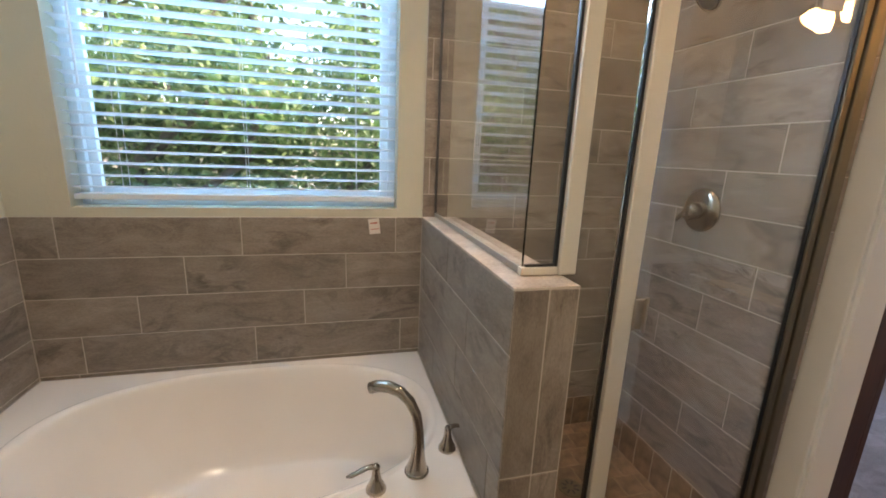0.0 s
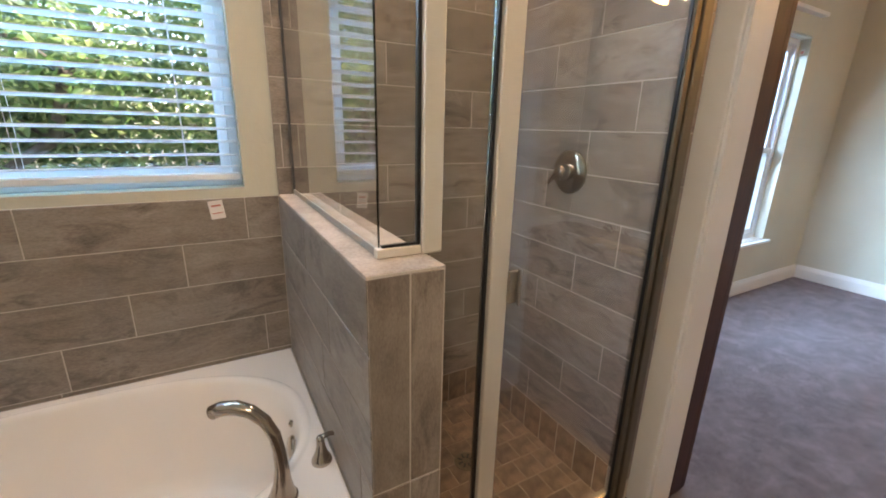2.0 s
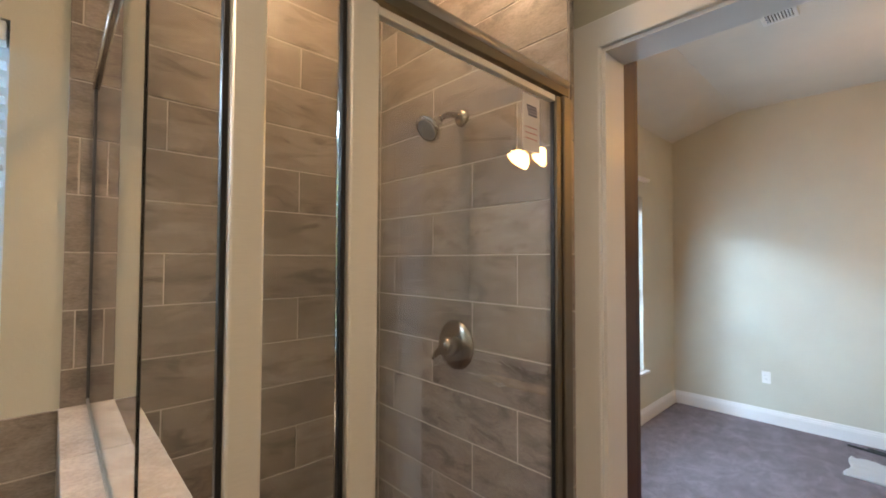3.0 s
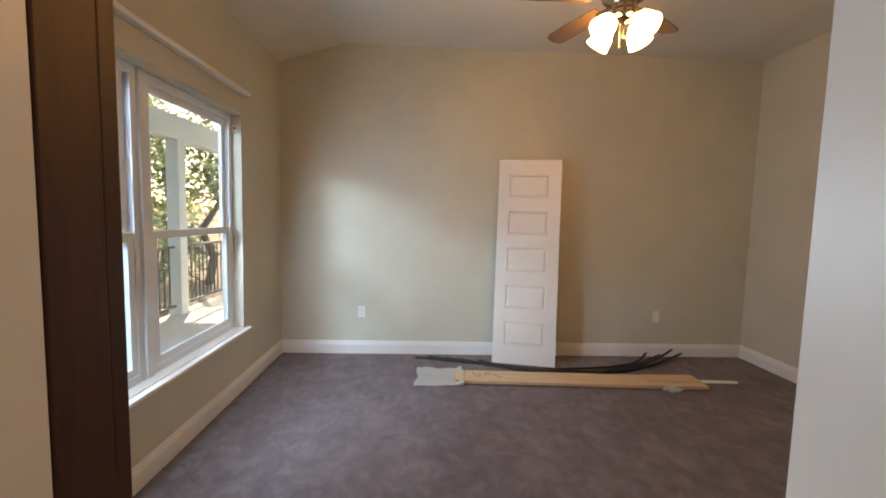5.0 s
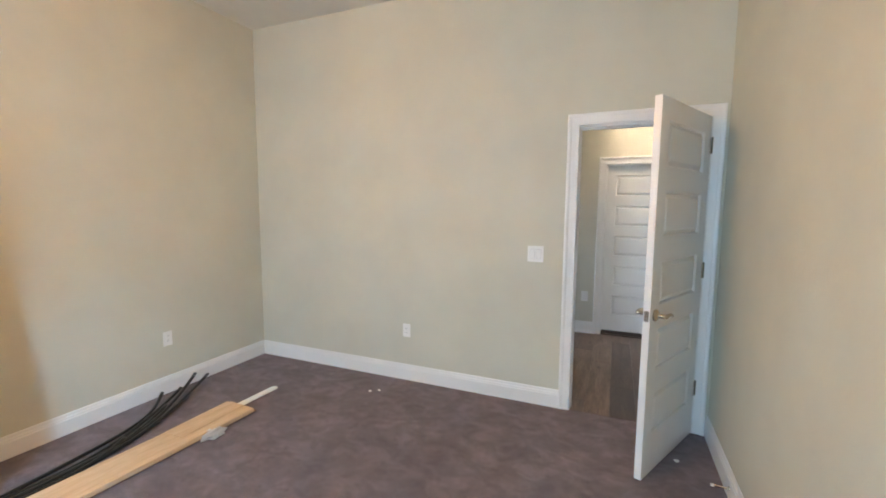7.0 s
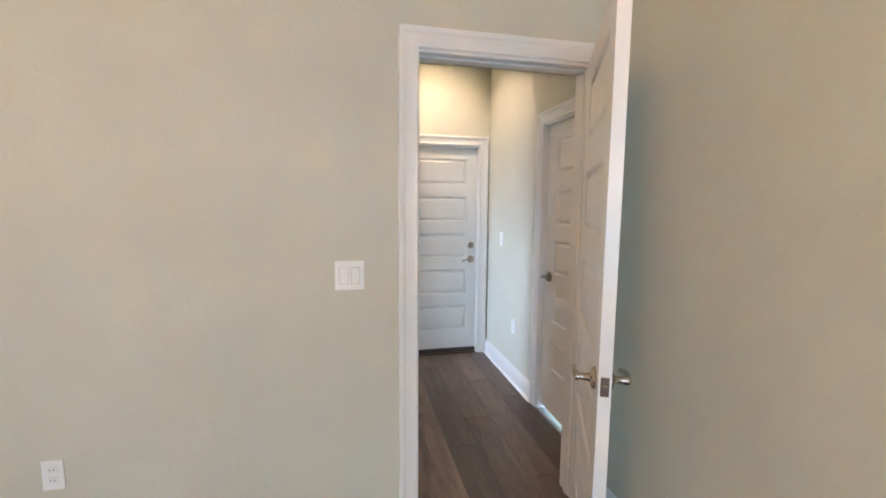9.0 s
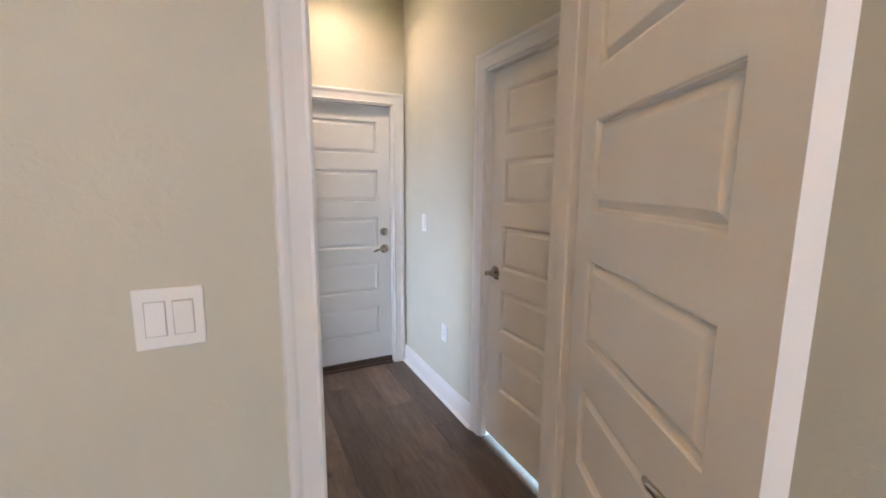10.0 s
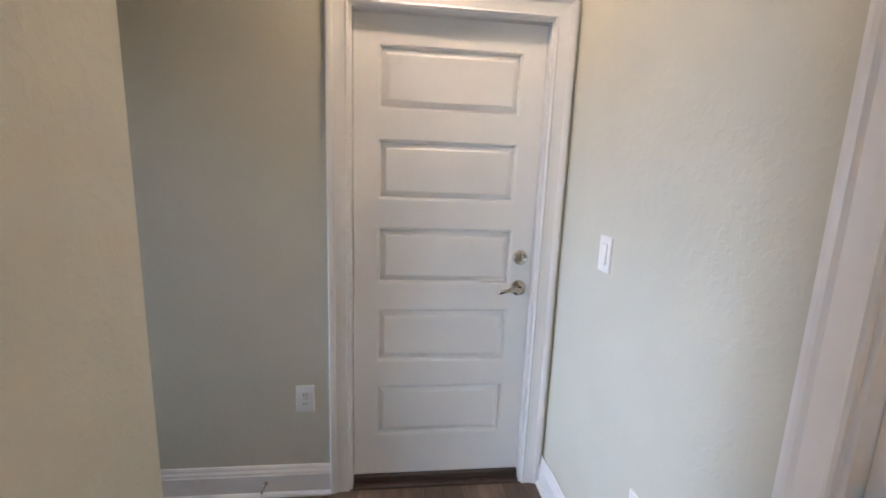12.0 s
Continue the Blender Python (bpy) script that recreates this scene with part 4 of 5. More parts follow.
# vanity
VX, VY = -2.270, 3.785
vanity = empty("vanity_cabinet", pose(0, 0, 0))
tagged(vanity, "white bathroom vanity cabinet beside the tub", "cabinet")
bm = bmesh.new()
box(bm, BATH_W + 0.002, VX, 1.90, VY, 0.095, 0.836)
box(bm, BATH_W + 0.002, VX - 0.065, 1.90, VY - 0.02, -0.006, 0.095)
part("body", bm, WHITE, vanity)
for i in range(4):
    y1 = VY - 0.05 - i * 0.45
    bm = bmesh.new()
    box(bm, VX + 0.001, VX + 0.019, y1 - 0.43, y1, 0.115, 0.615, 0.003)
    d = part("door", bm, WHITE, vanity)
    bm = bmesh.new()
    box(bm, VX + 0.0185, VX + 0.023, y1 - 0.36, y1 - 0.07, 0.185, 0.545, 0.002)
    part("door_panel", bm, WHITE, d)
bm = bmesh.new()
box(bm, BATH_W + 0.002, -2.242, 1.88, 3.812, 0.8365, 0.870, 0.003)
counter = empty("vanity_countertop", pose(0, 0, 0))
part("slab", bm, GRANITE, counter)
bm = bmesh.new()
box(bm, BATH_W + 0.002, BATH_W + 0.022, 1.88, 3.808, 0.8705, 0.968, 0.002)
part("backsplash", bm, GRANITE, counter)
tagged(counter, "speckled grey granite countertop on the white vanity", "countertop")

# bathroom ceiling downlights


def downlight(x, y, z, glow_mat=None, deep=0.0):
    d = empty("ceiling_downlight", pose(x, y, z))
    tagged(d, "round recessed ceiling downlight, lit warm white", "ceiling light")
    bm = bmesh.new()
    edge = 0.108 if deep else 0.095
    lathe(bm, [(edge, 0.0), (edge, -0.004), (0.085, -0.009), (0.072, -0.004)], 32, None, False)
    part("trim_ring", bm, WHITE, d, "", True)
    if deep:
        bm = bmesh.new()
        lathe(bm, [(0.072, -0.004), (0.071, deep), (0.0735, deep), (0.0735, -0.001)], 32, None, False)
        part("can", bm, PLATE, d, "white baffle of the recessed lamp", True)
    bm = bmesh.new()
    lathe(bm, [(0.073, deep - 0.001), (0.073, deep - 0.0045), (0.05, deep - 0.005)] if not deep else [(0.070, deep), (0.070, deep - 0.004), (0.05, deep - 0.005)], 32)
    part("lens", bm, glow_mat or CAN_GLOW, d, "glowing lens")
    return d


downlight(-1.75, 2.75, BATH_CEIL, BATH_GLOW)
downlight(-0.62, 4.30, BATH_CEIL)
downlight(LX, LY, HALL_CEIL, HALL_GLOW, 0.055)

# dark stained door slid open on the bedroom side of the bath opening
wood_door = empty("sliding_door", pose(0, 0, 0))
tagged(wood_door, "dark red-brown stained wood sliding door, open", "door")
for i in range(6):
    bm = bmesh.new()
    box(bm, 0.010, 0.092, 3.802 + i * 0.15, 3.802 + (i + 1) * 0.15 - 0.003, 0.004, 2.28, 0.003)
    part("plank", bm, STAINED, wood_door)
for a, b, c, d in ((3.804, 3.95, 0.004, 2.28), (4.55, 4.70, 0.004, 2.28), (3.952, 4.548, 0.15, 0.29), (3.952, 4.548, 2.05, 2.19)):
    bm = bmesh.new()
    box(bm, 0.0925, 0.124, a, b, c, d, 0.004)
    part("batten", bm, STAINED, wood_door)

# ---------------------------------------------------------------- bedroom
# window recess, sill and head trim
mid = (WX0 + WX1) / 2
window_unit("window_2", WX0 + 0.001, mid - 0.028, NORTH + 0.075, WZ0 + 0.001, WZ1 - 0.001, 0.80, "white single-hung vinyl bedroom window")
window_unit("window_3", mid + 0.028, WX1 - 0.001, NORTH + 0.075, WZ0 + 0.001, WZ1 - 0.001, 0.80, "white single-hung vinyl bedroom window")
tagged(one_box("trim_window_mullion", VINYL, mid - 0.0275, mid + 0.0275, NORTH + 0.06, NORTH + 0.15, WZ0, WZ1), "white mullion between the windows", "trim", kind="structure")
bm = bmesh.new()
box(bm, WX0 - 0.06, WX1 + 0.06, NORTH - 0.045, NORTH, WZ0 - 0.024, WZ0 - 0.001, 0.005)
box(bm, WX0 + 0.001, WX1 - 0.001, NORTH + 0.0002, NORTH + 0.074, WZ0 - 0.0, WZ0 + 0.004)
tagged(part("sill_bedroom", bm, WHITE), "white painted window sill", "window sill", kind="structure")
bm = bmesh.new()
box(bm, WX0 - 0.02, WX1 + 0.02, NORTH - 0.012, NORTH - 0.0, WZ1 + 0.005, WZ1 + 0.150, 0.003)
tagged(part("trim_window_head", bm, WALL), "painted head trim above the window", "trim", kind="structure")
bm = bmesh.new()
box(bm, WX0 - 0.05, WX1 + 0.05, NORTH - 0.062, NORTH - 0.0, WZ1 + 0.152, WZ1 + 0.182, 0.006)
tagged(part("trim_window_cap", bm, WHITE), "white cap ledge above the window", "trim", kind="structure")
for x, z in ((WX1 - 0.0012, 2.10),):
    bm = bmesh.new()
    box(bm, x - 0.001, x, NORTH + 0.030, NORTH + 0.062, z - 0.035, z + 0.012)
    t_ = part("warning_label", bm, PAPER)
    tagged(t_, "small printed label on the window reveal", "label")
    bm = bmesh.new()
    box(bm, x - 0.0016, x - 0.0009, NORTH + 0.036, NORTH + 0.056, z - 0.02, z)
    part("print", bm, RED_INK, t_)

# ceiling fan with four lit shades
FX, FY = 1.99, 2.33
fan = empty("ceiling_fan", pose(FX, FY, -0.06))
tagged(fan, "white ceiling fan with four lit frosted glass shades", "ceiling fan")
bm = bmesh.new()
lathe(bm, [(0.07, CEILING + 0.06), (0.07, CEILING + 0.04), (0.05, CEILING), (0.014, CEILING - 0.01)], 28)
part("canopy", bm, NICKEL, fan, "", True)
bm = bmesh.new()
lathe(bm, [(0.0125, CEILING - 0.06), (0.0125, 2.87)], 14)
part("downrod", bm, NICKEL, fan, "", True)
bm = bmesh.new()
lathe(bm, [(0.04, 2.885), (0.095, 2.865), (0.125, 2.835), (0.130, 2.79), (0.115, 2.755), (0.07, 2.74), (0.06, 2.70), (0.072, 2.685), (0.072, 2.655), (0.05, 2.635), (0.015, 2.625)], 36)
part("motor_housing", bm, NICKEL, fan, "", True)
BLADE = wood_material("fan_blade_finish", (0.09, 0.065, 0.045), (0.13, 0.095, 0.07), (0.17, 0.13, 0.095), 0.4, (1, 9, 9), (1, 1))
for i in range(5):
    a = radians(20 + 72 * i)
    rm = Matrix.Rotation(a, 4, "Z")
    bm = bmesh.new()
    box(bm, 0.10, 0.21, -0.018, 0.018, 2.752, 2.758, 0.002, rm)
    part("blade_bracket", bm, NICKEL, fan)
    bm = bmesh.new()
    ring = [(0.18, -0.048), (0.30, -0.056), (0.48, -0.066), (0.60, -0.066), (0.64, -0.052), (0.655, 0.0), (0.64, 0.052), (0.60, 0.066), (0.48, 0.066), (0.30, 0.056), (0.18, 0.048)]
    lo = [bm.verts.new((x, y, 2.761 + y * 0.18)) for x, y in ring]
    hi = [bm.verts.new((x, y, 2.768 + y * 0.18)) for x, y in ring]
    bm.faces.new(list(reversed(lo)))
    bm.faces.new(hi)
    for k in range(len(ring)):
        bm.faces.new((lo[k], lo[(k + 1) % len(ring)], hi[(k + 1) % len(ring)], hi[k]))
    bmesh.ops.transform(bm, matrix=rm, verts=bm.verts)
    part("blade", bm, BLADE, fan)
for i in range(4):
    a = radians(28 + 90 * i)
    dv = Vector((math.cos(a) * 0.72, math.sin(a) * 0.72, -0.69)).normalized()
    sv = Vector((-math.sin(a), math.cos(a), 0))
    at = Vector((math.cos(a) * 0.085, math.sin(a) * 0.085, 2.635))
    bm = bmesh.new()
    tube(bm, [(math.cos(a) * 0.045, math.sin(a) * 0.045, 2.665), (math.cos(a) * 0.075, math.sin(a) * 0.075, 2.655), tuple(at)], 0.009, 10)
    arm = part("light_arm", bm, NICKEL, fan, "", True)
    bm = bmesh.new()
    sm = axes(at, sv, dv.cross(sv), dv)
    lathe(bm, [(0.020, 0.0), (0.030, 0.018), (0.050, 0.045), (0.060, 0.075), (0.064, 0.105), (0.070, 0.122), (0.040, 0.118)], 24, sm)
    part("shade", bm, SHADE_GLOW, arm, "glowing frosted bell shade", True)
for x, ln in ((0.03, 0.10), (-0.02, 0.07)):
    bm = bmesh.new()
    tube(bm, [(x, 0.0, 2.63), (x, 0.0, 2.63 - ln)], 0.0012, 6)
    lathe(bm, [(0.002, 2.63 - ln), (0.006, 2.62 - ln), (0.006, 2.605 - ln), (0.002, 2.60 - ln)], 10, Matrix.Translation((x, 0, 0)))
    part("pull_chain", bm, NICKEL, fan)

# ceiling vent
vent = empty("ceiling_vent", pose(1.92, 3.68, CEILING))
tagged(vent, "white metal ceiling air vent", "vent")
bm = bmesh.new()
for b in ((-0.16, 0.16, -0.09, -0.066), (-0.16, 0.16, 0.066, 0.09), (-0.16, -0.136, -0.066, 0.066), (0.136, 0.16, -0.066, 0.066)):
    box(bm, *b, -0.010, -0.001, 0.003)
part("frame", bm, WHITE, vent)
bm = bmesh.new()
box(bm, -0.136, 0.136, -0.066, 0.066, -0.003, -0.001)
part("backing", bm, SLOT, vent)
for i in range(8):
    bm = bmesh.new()
    box(bm, -0.136, 0.136, -0.007, 0.007, -0.001, 0.001, 0, Matrix.Translation((0, -0.056 + i * 0.016, -0.0075)) @ Matrix.Rotation(radians(35), 4, "X"))
    part("slat", bm, WHITE, vent)

# switches and outlets


def plate(name, m, w, h, kind, label, category):
    p = empty(name, m)
    tagged(p, label, category)
    bm = bmesh.new()
    box(bm, -w / 2, w / 2, -h / 2, h / 2, 0.0, 0.006, 0.0025)
    part("cover_plate", bm, PLATE, p)
    if kind == "outlet":
        for dy in (-0.02, 0.02):
            bm = bmesh.new()
            box(bm, -0.0165, 0.0165, dy - 0.014, dy + 0.014, 0.0055, 0.0085, 0.002)
            s = part("socket", bm, PLATE, p)
            for dx in (-0.006, 0.006):
                bm = bmesh.new()
                box(bm, dx - 0.0011, dx + 0.0011, dy - 0.003, dy + 0.006, 0.0084, 0.0090)
                part("slot", bm, SLOT, s)
    elif kind == "blank":
        bm = bmesh.new()
        lathe(bm, [(0.006, 0.0055), (0.006, 0.010), (0.002, 0.0105)], 12)
        part("jack", bm, NICKEL, p)
    else:
        n = kind
        for i in range(n):
            x = (i - (n - 1) / 2) * 0.046
            bm = bmesh.new()
            box(bm, x - 0.0178, x + 0.0178, -0.0345, 0.0345, 0.0055, 0.0064)
            part("gap", bm, GAP_SHADE, p, "grey sheet painted as shade round the rocker")
            bm = bmesh.new()
            box(bm, x - 0.0160, x + 0.0160, -0.0325, 0.0325, 0.0060, 0.0100, 0.001, Matrix.Rotation(radians(3.5 if i else -3.5), 4, "X"))
            part("rocker", bm, PLATE, p)
            for dy in (-0.048, 0.048):
                bm = bmesh.new()
                lathe(bm, [(0.003, 0.0055), (0.003, 0.0068), (0.001, 0.0072)], 10, Matrix.Translation((x, dy, 0)))
                part("screw", bm, PLATE, p)
    return p


def on_east(y, z):
    return axes((EAST, y, z), (0, -1, 0), (0, 0, 1), (-1, 0, 0))


def on_south(x, z, y=0.0):
    return axes((x, y, z), (-1, 0, 0), (0, 0, 1), (0, 1, 0))


def on_west(x, y, z):
    return axes((x, y, z), (0, 1, 0), (0, 0, 1), (1, 0, 0))


plate("light_switch", on_south(1.141, 1.136), 0.116, 0.118, 2, "white two-rocker light switch plate on the wall", "light switch")
plate("outlet", on_south(2.204, 0.431), 0.070, 0.114, "outlet", "white wall outlet above the baseboard", "outlet")
plate("outlet", on_east(0.957, 0.431), 0.070, 0.114, "outlet", "white wall outlet above the baseboard", "outlet")
plate("outlet", on_east(4.066, 0.436), 0.070, 0.114, "outlet", "white wall outlet above the baseboard", "outlet")
plate("outlet", on_south(0.912, 0.438, HALL_S), 0.074, 0.118, "outlet", "white wall outlet beside the entry door", "outlet")
plate("light_switch", on_west(HALL_W, -1.672, 1.137), 0.072, 0.118, 1, "white single-rocker light switch by the entry door", "light switch")
plate("outlet", on_west(HALL_W, -1.355, 0.455), 0.070, 0.114, "outlet", "white wall outlet on the hall wall", "outlet")
plate("light_switch", axes((1.0, -0.505, 1.085), (0, -1, 0), (0, 0, 1), (-1, 0, 0)), 0.116, 0.118, 2, "white light switch plate on the hall wall", "light switch")

# spring door stops


def door_stop(m):
    d = empty("door_stop", m)
    tagged(d, "small spring door stop on the baseboard", "door stop")
    bm = bmesh.new()
    lathe(bm, [(0.010, 0.0), (0.010, 0.004), (0.005, 0.007), (0.005, 0.066), (0.003, 0.068)], 12)
    part("spring", bm, NICKEL, d, "", True)
    bm = bmesh.new()
    lathe(bm, [(0.006, 0.066), (0.0075, 0.068), (0.0075, 0.080), (0.005, 0.083)], 12)
    part("tip", bm, PLATE, d, "", True)


door_stop(axes((0.016, 0.66, 0.06), (0, 1, 0), (0, 0, 1), (1, 0, 0)))
door_stop(axes((1.08, HALL_S + 0.016, 0.06), (1, 0, 0), (0, 0, -1), (0, 1, 0)))

# board, stick, plastic sheet and black strips on the carpet
ax = Vector((3.150, 3.130, 0)) - Vector((3.045, 0.955, 0))
board = empty("wood_board", axes((3.0975, 2.0425, 0.0), ax.normalized().cross(Vector((0, 0, 1))), ax.normalized(), (0, 0, 1)))
tagged(board, "long pale pine board lying on the carpet", "board")
bm = bmesh.new()
box(bm, -0.118, 0.118, -1.09, 1.09, 0.012, 0.040, 0.002)
part("top_board", bm, PINE, board)
bm = bmesh.new()
box(bm, -0.105, 0.122, -1.12, 1.07, 0.0, 0.0118, 0.001)
part("under_board", bm, RAW_EDGE, board, "rough darker board underneath")
bm = bmesh.new()
box(bm, -0.075, 0.085, -1.075, -0.62, 0.0402, 0.0462, 0.001, Matrix.Rotation(radians(2.5), 4, "Z"))
part("offcut", bm, PINE, board, "thin pale offcut lying on the board")
for x, y, ra, rb, turn in ((0.02, 0.90, 0.050, 0.022, 25), (0.035, 0.80, 0.030, 0.020, -15), (0.0, 0.72, 0.045, 0.012, 60)):
    bm = bmesh.new()
    loop = [(ra * math.cos(k * 0.42), rb * math.sin(k * 0.42), 0.0403) for k in range(14)]
    tube(bm, loop, 0.0038, 6, 0.12, Matrix.Translation((x, y, 0)) @ Matrix.Rotation(radians(turn), 4, "Z"))
    part("scrawl", bm, INK, board, "dark marker scrawl")
bm = bmesh.new()
tube(bm, [(0.0, 0.0, 0.016), (0.0, -0.1, 0.016), (0.0, -0.40, 0.016), (0.0, -0.42, 0.016)], [0.030, 0.032, 0.032, 0.020], 10, 0.28)
stick = part("stir_stick", bm, PLATE)
stick.matrix_basis = axes((3.115, 1.00, -0.006), ax.normalized().cross(Vector((0, 0, 1))), ax.normalized(), (0, 0, 1))
tagged(stick, "white flat stick poking out beside the pine board", "stick")

bm = bmesh.new()
N = 26
grid = []
for i in range(N):
    row = []
    for j in range(N):
        a, b = i / (N - 1), j / (N - 1)
        x = 2.985 + 0.37 * a + 0.008 * math.sin(b * 9) + 0.02 * b * a
        y = 3.055 + 0.43 * b + 0.012 * math.sin(a * 8 + 1) - 0.02 * a * b
        z = 0.012 + 0.028 * abs(noise.noise((x * 9, y * 6, 2.0))) + 0.014 * abs(noise.noise((x * 25, y * 17, 5.0)))
        if b < 0.12:
            z += 0.03 * (0.12 - b) / 0.12
        row.append(bm.verts.new((x, y, z)))
    grid.append(row)
for i in range(N - 1):
    for j in range(N - 1):
        bm.faces.new((grid[i][j], grid[i + 1][j], grid[i + 1][j + 1], grid[i][j + 1]))
r = bmesh.ops.extrude_face_region(bm, geom=list(bm.faces))
for v in [g for g in r["geom"] if isinstance(g, bmesh.types.BMVert)]:
    v.co.z = 0.002
bmesh.ops.recalc_face_normals(bm, faces=bm.faces)
sheet = part("plastic_sheet", bm, FILM, None, "", True)
tagged(sheet, "crumpled translucent plastic sheet beside the board", "plastic sheet")
bm = bmesh.new()
bmesh.ops.create_icosphere(bm, subdivisions=3, radius=0.05)
for v in bm.verts:
    k = 1 + 0.45 * noise.noise(v.co * 40)
    v.co = Vector((v.co.x * 1.1 * k, v.co.y * 1.5 * k, max(-0.018, v.co.z * 0.45 * k)))
wad = part("plastic_wrap", bm, FILM)
wad.matrix_basis = pose(2.93, 1.28, 0.019)
tagged(wad, "crumpled bit of clear plastic wrap by the board", "plastic wrap")

STRIPS = [((3.68, 3.50), (3.49, 2.78), (3.35, 2.05), (3.40, 1.55), (3.66, 0.98), 0.055), ((3.66, 3.20), (3.46, 2.62), (3.31, 2.08), (3.38, 1.42), (3.74, 0.80), 0.085),
          ((3.70, 3.38), (3.52, 2.84), (3.37, 2.20), (3.33, 1.65), (3.50, 1.20), 0.045), ((3.56, 2.95), (3.40, 2.55), (3.27, 2.12), (3.27, 1.80), (3.36, 1.55), 0.02),
          ((3.64, 3.05), (3.43, 2.70), (3.29, 2.25), (3.33, 1.50), (3.70, 0.72), 0.060), ((3.60, 2.86), (3.46, 2.66), (3.37, 2.30), (3.47, 1.45), (3.66, 1.12), 0.07)]
for k, s in enumerate(STRIPS):
    bm = bmesh.new()
    pts = []
    ctrl = [Vector((*p, 0)) for p in s[:5]]
    for i in range(29):
        t = i / 28 * 4
        j = min(int(t), 3)
        f = t - j
        p0, p1, p2, p3 = ctrl[max(j - 1, 0)], ctrl[j], ctrl[j + 1], ctrl[min(j + 2, 4)]
        p = 0.5 * ((2 * p1) + (p2 - p0) * f + (2 * p0 - 5 * p1 + 4 * p2 - p3) * f * f + (3 * p1 - p0 - 3 * p2 + p3) * f ** 3)
        rise = max(0.0, (i / 28 - 0.62) / 0.38) ** 2
        pts.append((p.x, p.y, 0.011 + 0.004 * (k % 2) + s[5] * rise))
    tube(bm, pts, 0.013, 8, 0.8)
    ob = part("rubber_strip", bm, BLACK_RUBBER, None, "", True)
    tagged(ob, "long black flexible strip lying curved on carpet", "strip", "bundle of black strips")
for x, y in ((2.36, 0.33), (0.22, 0.40), (2.30, 0.29)):
    bm = bmesh.new()
    bmesh.ops.create_icosphere(bm, subdivisions=2, radius=0.012)
    for v in bm.verts:
        k = 1 + 0.5 * noise.noise(v.co * 90 + Vector((x, y, 0)))
        v.co = Vector((v.co.x * 1.4 * k, v.co.y * k, max(-0.004, v.co.z * 0.5 * k)))
    ob = part("paper_scrap", bm, PLATE)
    ob.matrix_basis = pose(x, y, 0.005)
    tagged(ob, "tiny white scrap lying on the carpet", "scrap")

# ---------------------------------------------------------------- outdoors
bm = bmesh.new()
box(bm, -300, 300, 5.2, 600, -0.75, -0.55)
box(bm, -300, 300, -300, 5.2, -0.75, -0.55)
tagged(part("ground", bm, GROUND), "brown leaf-littered ground under the trees", "ground", kind="structure")
PY0, PY1 = NORTH + 0.16, 7.15
tagged(one_box("porch_floor", PORCH, 0.2, 9.0, PY0, PY1, -0.55, -0.10, 0.01), "grey concrete porch floor", "porch", kind="structure")
bm = bmesh.new()
# overhang runs on beyond the posts, lengthened to shade the porch floor
box(bm, 0.25, 9.3, PY0, PY1 + 1.15, 3.55, 3.70)
box(bm, 0.25, 9.3, PY1 - 0.22, PY1 - 0.02, 2.42, 2.75, 0.01)
tagged(part("porch_roof", bm, PORCH_WHITE), "painted porch roof and beam", "porch roof", kind="structure")
for x in (0.35, 3.0, 5.75, 8.6):
    bm = bmesh.new()
    box(bm, x - 0.09, x + 0.09, PY1 - 0.21, PY1 - 0.03, -0.10, 2.42, 0.008)
    post = part("porch_post", bm, PORCH_WHITE)
    tagged(post, "square painted porch post", "post", "porch posts")
rail = empty("porch_railing", pose(0, 0, 0))
tagged(rail, "black metal porch railing with thin balusters", "railing")
for a, b in ((0.45, 2.9), (3.1, 5.65), (5.85, 8.5)):
    for z in (0.02, 0.88):
        bm = bmesh.new()
        box(bm, a, b, PY1 - 0.14, PY1 - 0.10, z, z + 0.035, 0.003)
        part("rail", bm, RAIL_BLACK, rail)
    n = int((b - a) / 0.115)
    for i in range(1, n):
        x = a + (b - a) * i / n
        bm = bmesh.new()
        box(bm, x - 0.008, x + 0.008, PY1 - 0.128, PY1 - 0.112, 0.05, 0.885)
        part("baluster", bm, RAIL_BLACK, rail)
# unseen eave, added to keep the sun off the bath window's reveal and slats
bm = bmesh.new()
box(bm, -4.2, 0.20, PY0 - 0.02, PY0 + 0.68, 2.52, 2.60)
box(bm, -4.2, 0.20, PY0 + 0.66, PY0 + 0.68, 2.44, 2.60)
tagged(part("sun_block_eave", bm, PORCH_WHITE), "unseen eave added to shade the bathroom window", "eave", kind="structure")
house = wall("wall_house_outside", [(EAST + 0.14, 9.3, PY0 - 0.16, PY0, -0.6, 3.3)], PORCH_WHITE, "painted outer house wall")


def leaf_cloud(centres, count, spread, size, rng):
    verts, faces = [], []
    for _ in range(count):
        c = centres[rng.randrange(len(centres))]
        d = Vector((rng.gauss(0, 1), rng.gauss(0, 1), rng.gauss(0, 0.8)))
        p = Vector(c) + d.normalized() * spread * rng.random() ** 0.5
        u = Vector((rng.uniform(-1, 1), rng.uniform(-1, 1), rng.uniform(-0.7, 0.7))).normalized()
        w = u.cross(Vector((rng.uniform(-1, 1), rng.uniform(-1, 1), rng.uniform(-1, 1)))).normalized()
        s = size * rng.uniform(0.6, 1.35)
        n = u.cross(w) * s * 0.12
        k = len(verts)
        verts += [tuple(p - u * s), tuple(p + w * s * 0.42 + n), tuple(p + u * s), tuple(p - w * s * 0.42 + n)]
        faces += [(k, k + 1, k + 2), (k, k + 2, k + 3)]
    return verts, faces


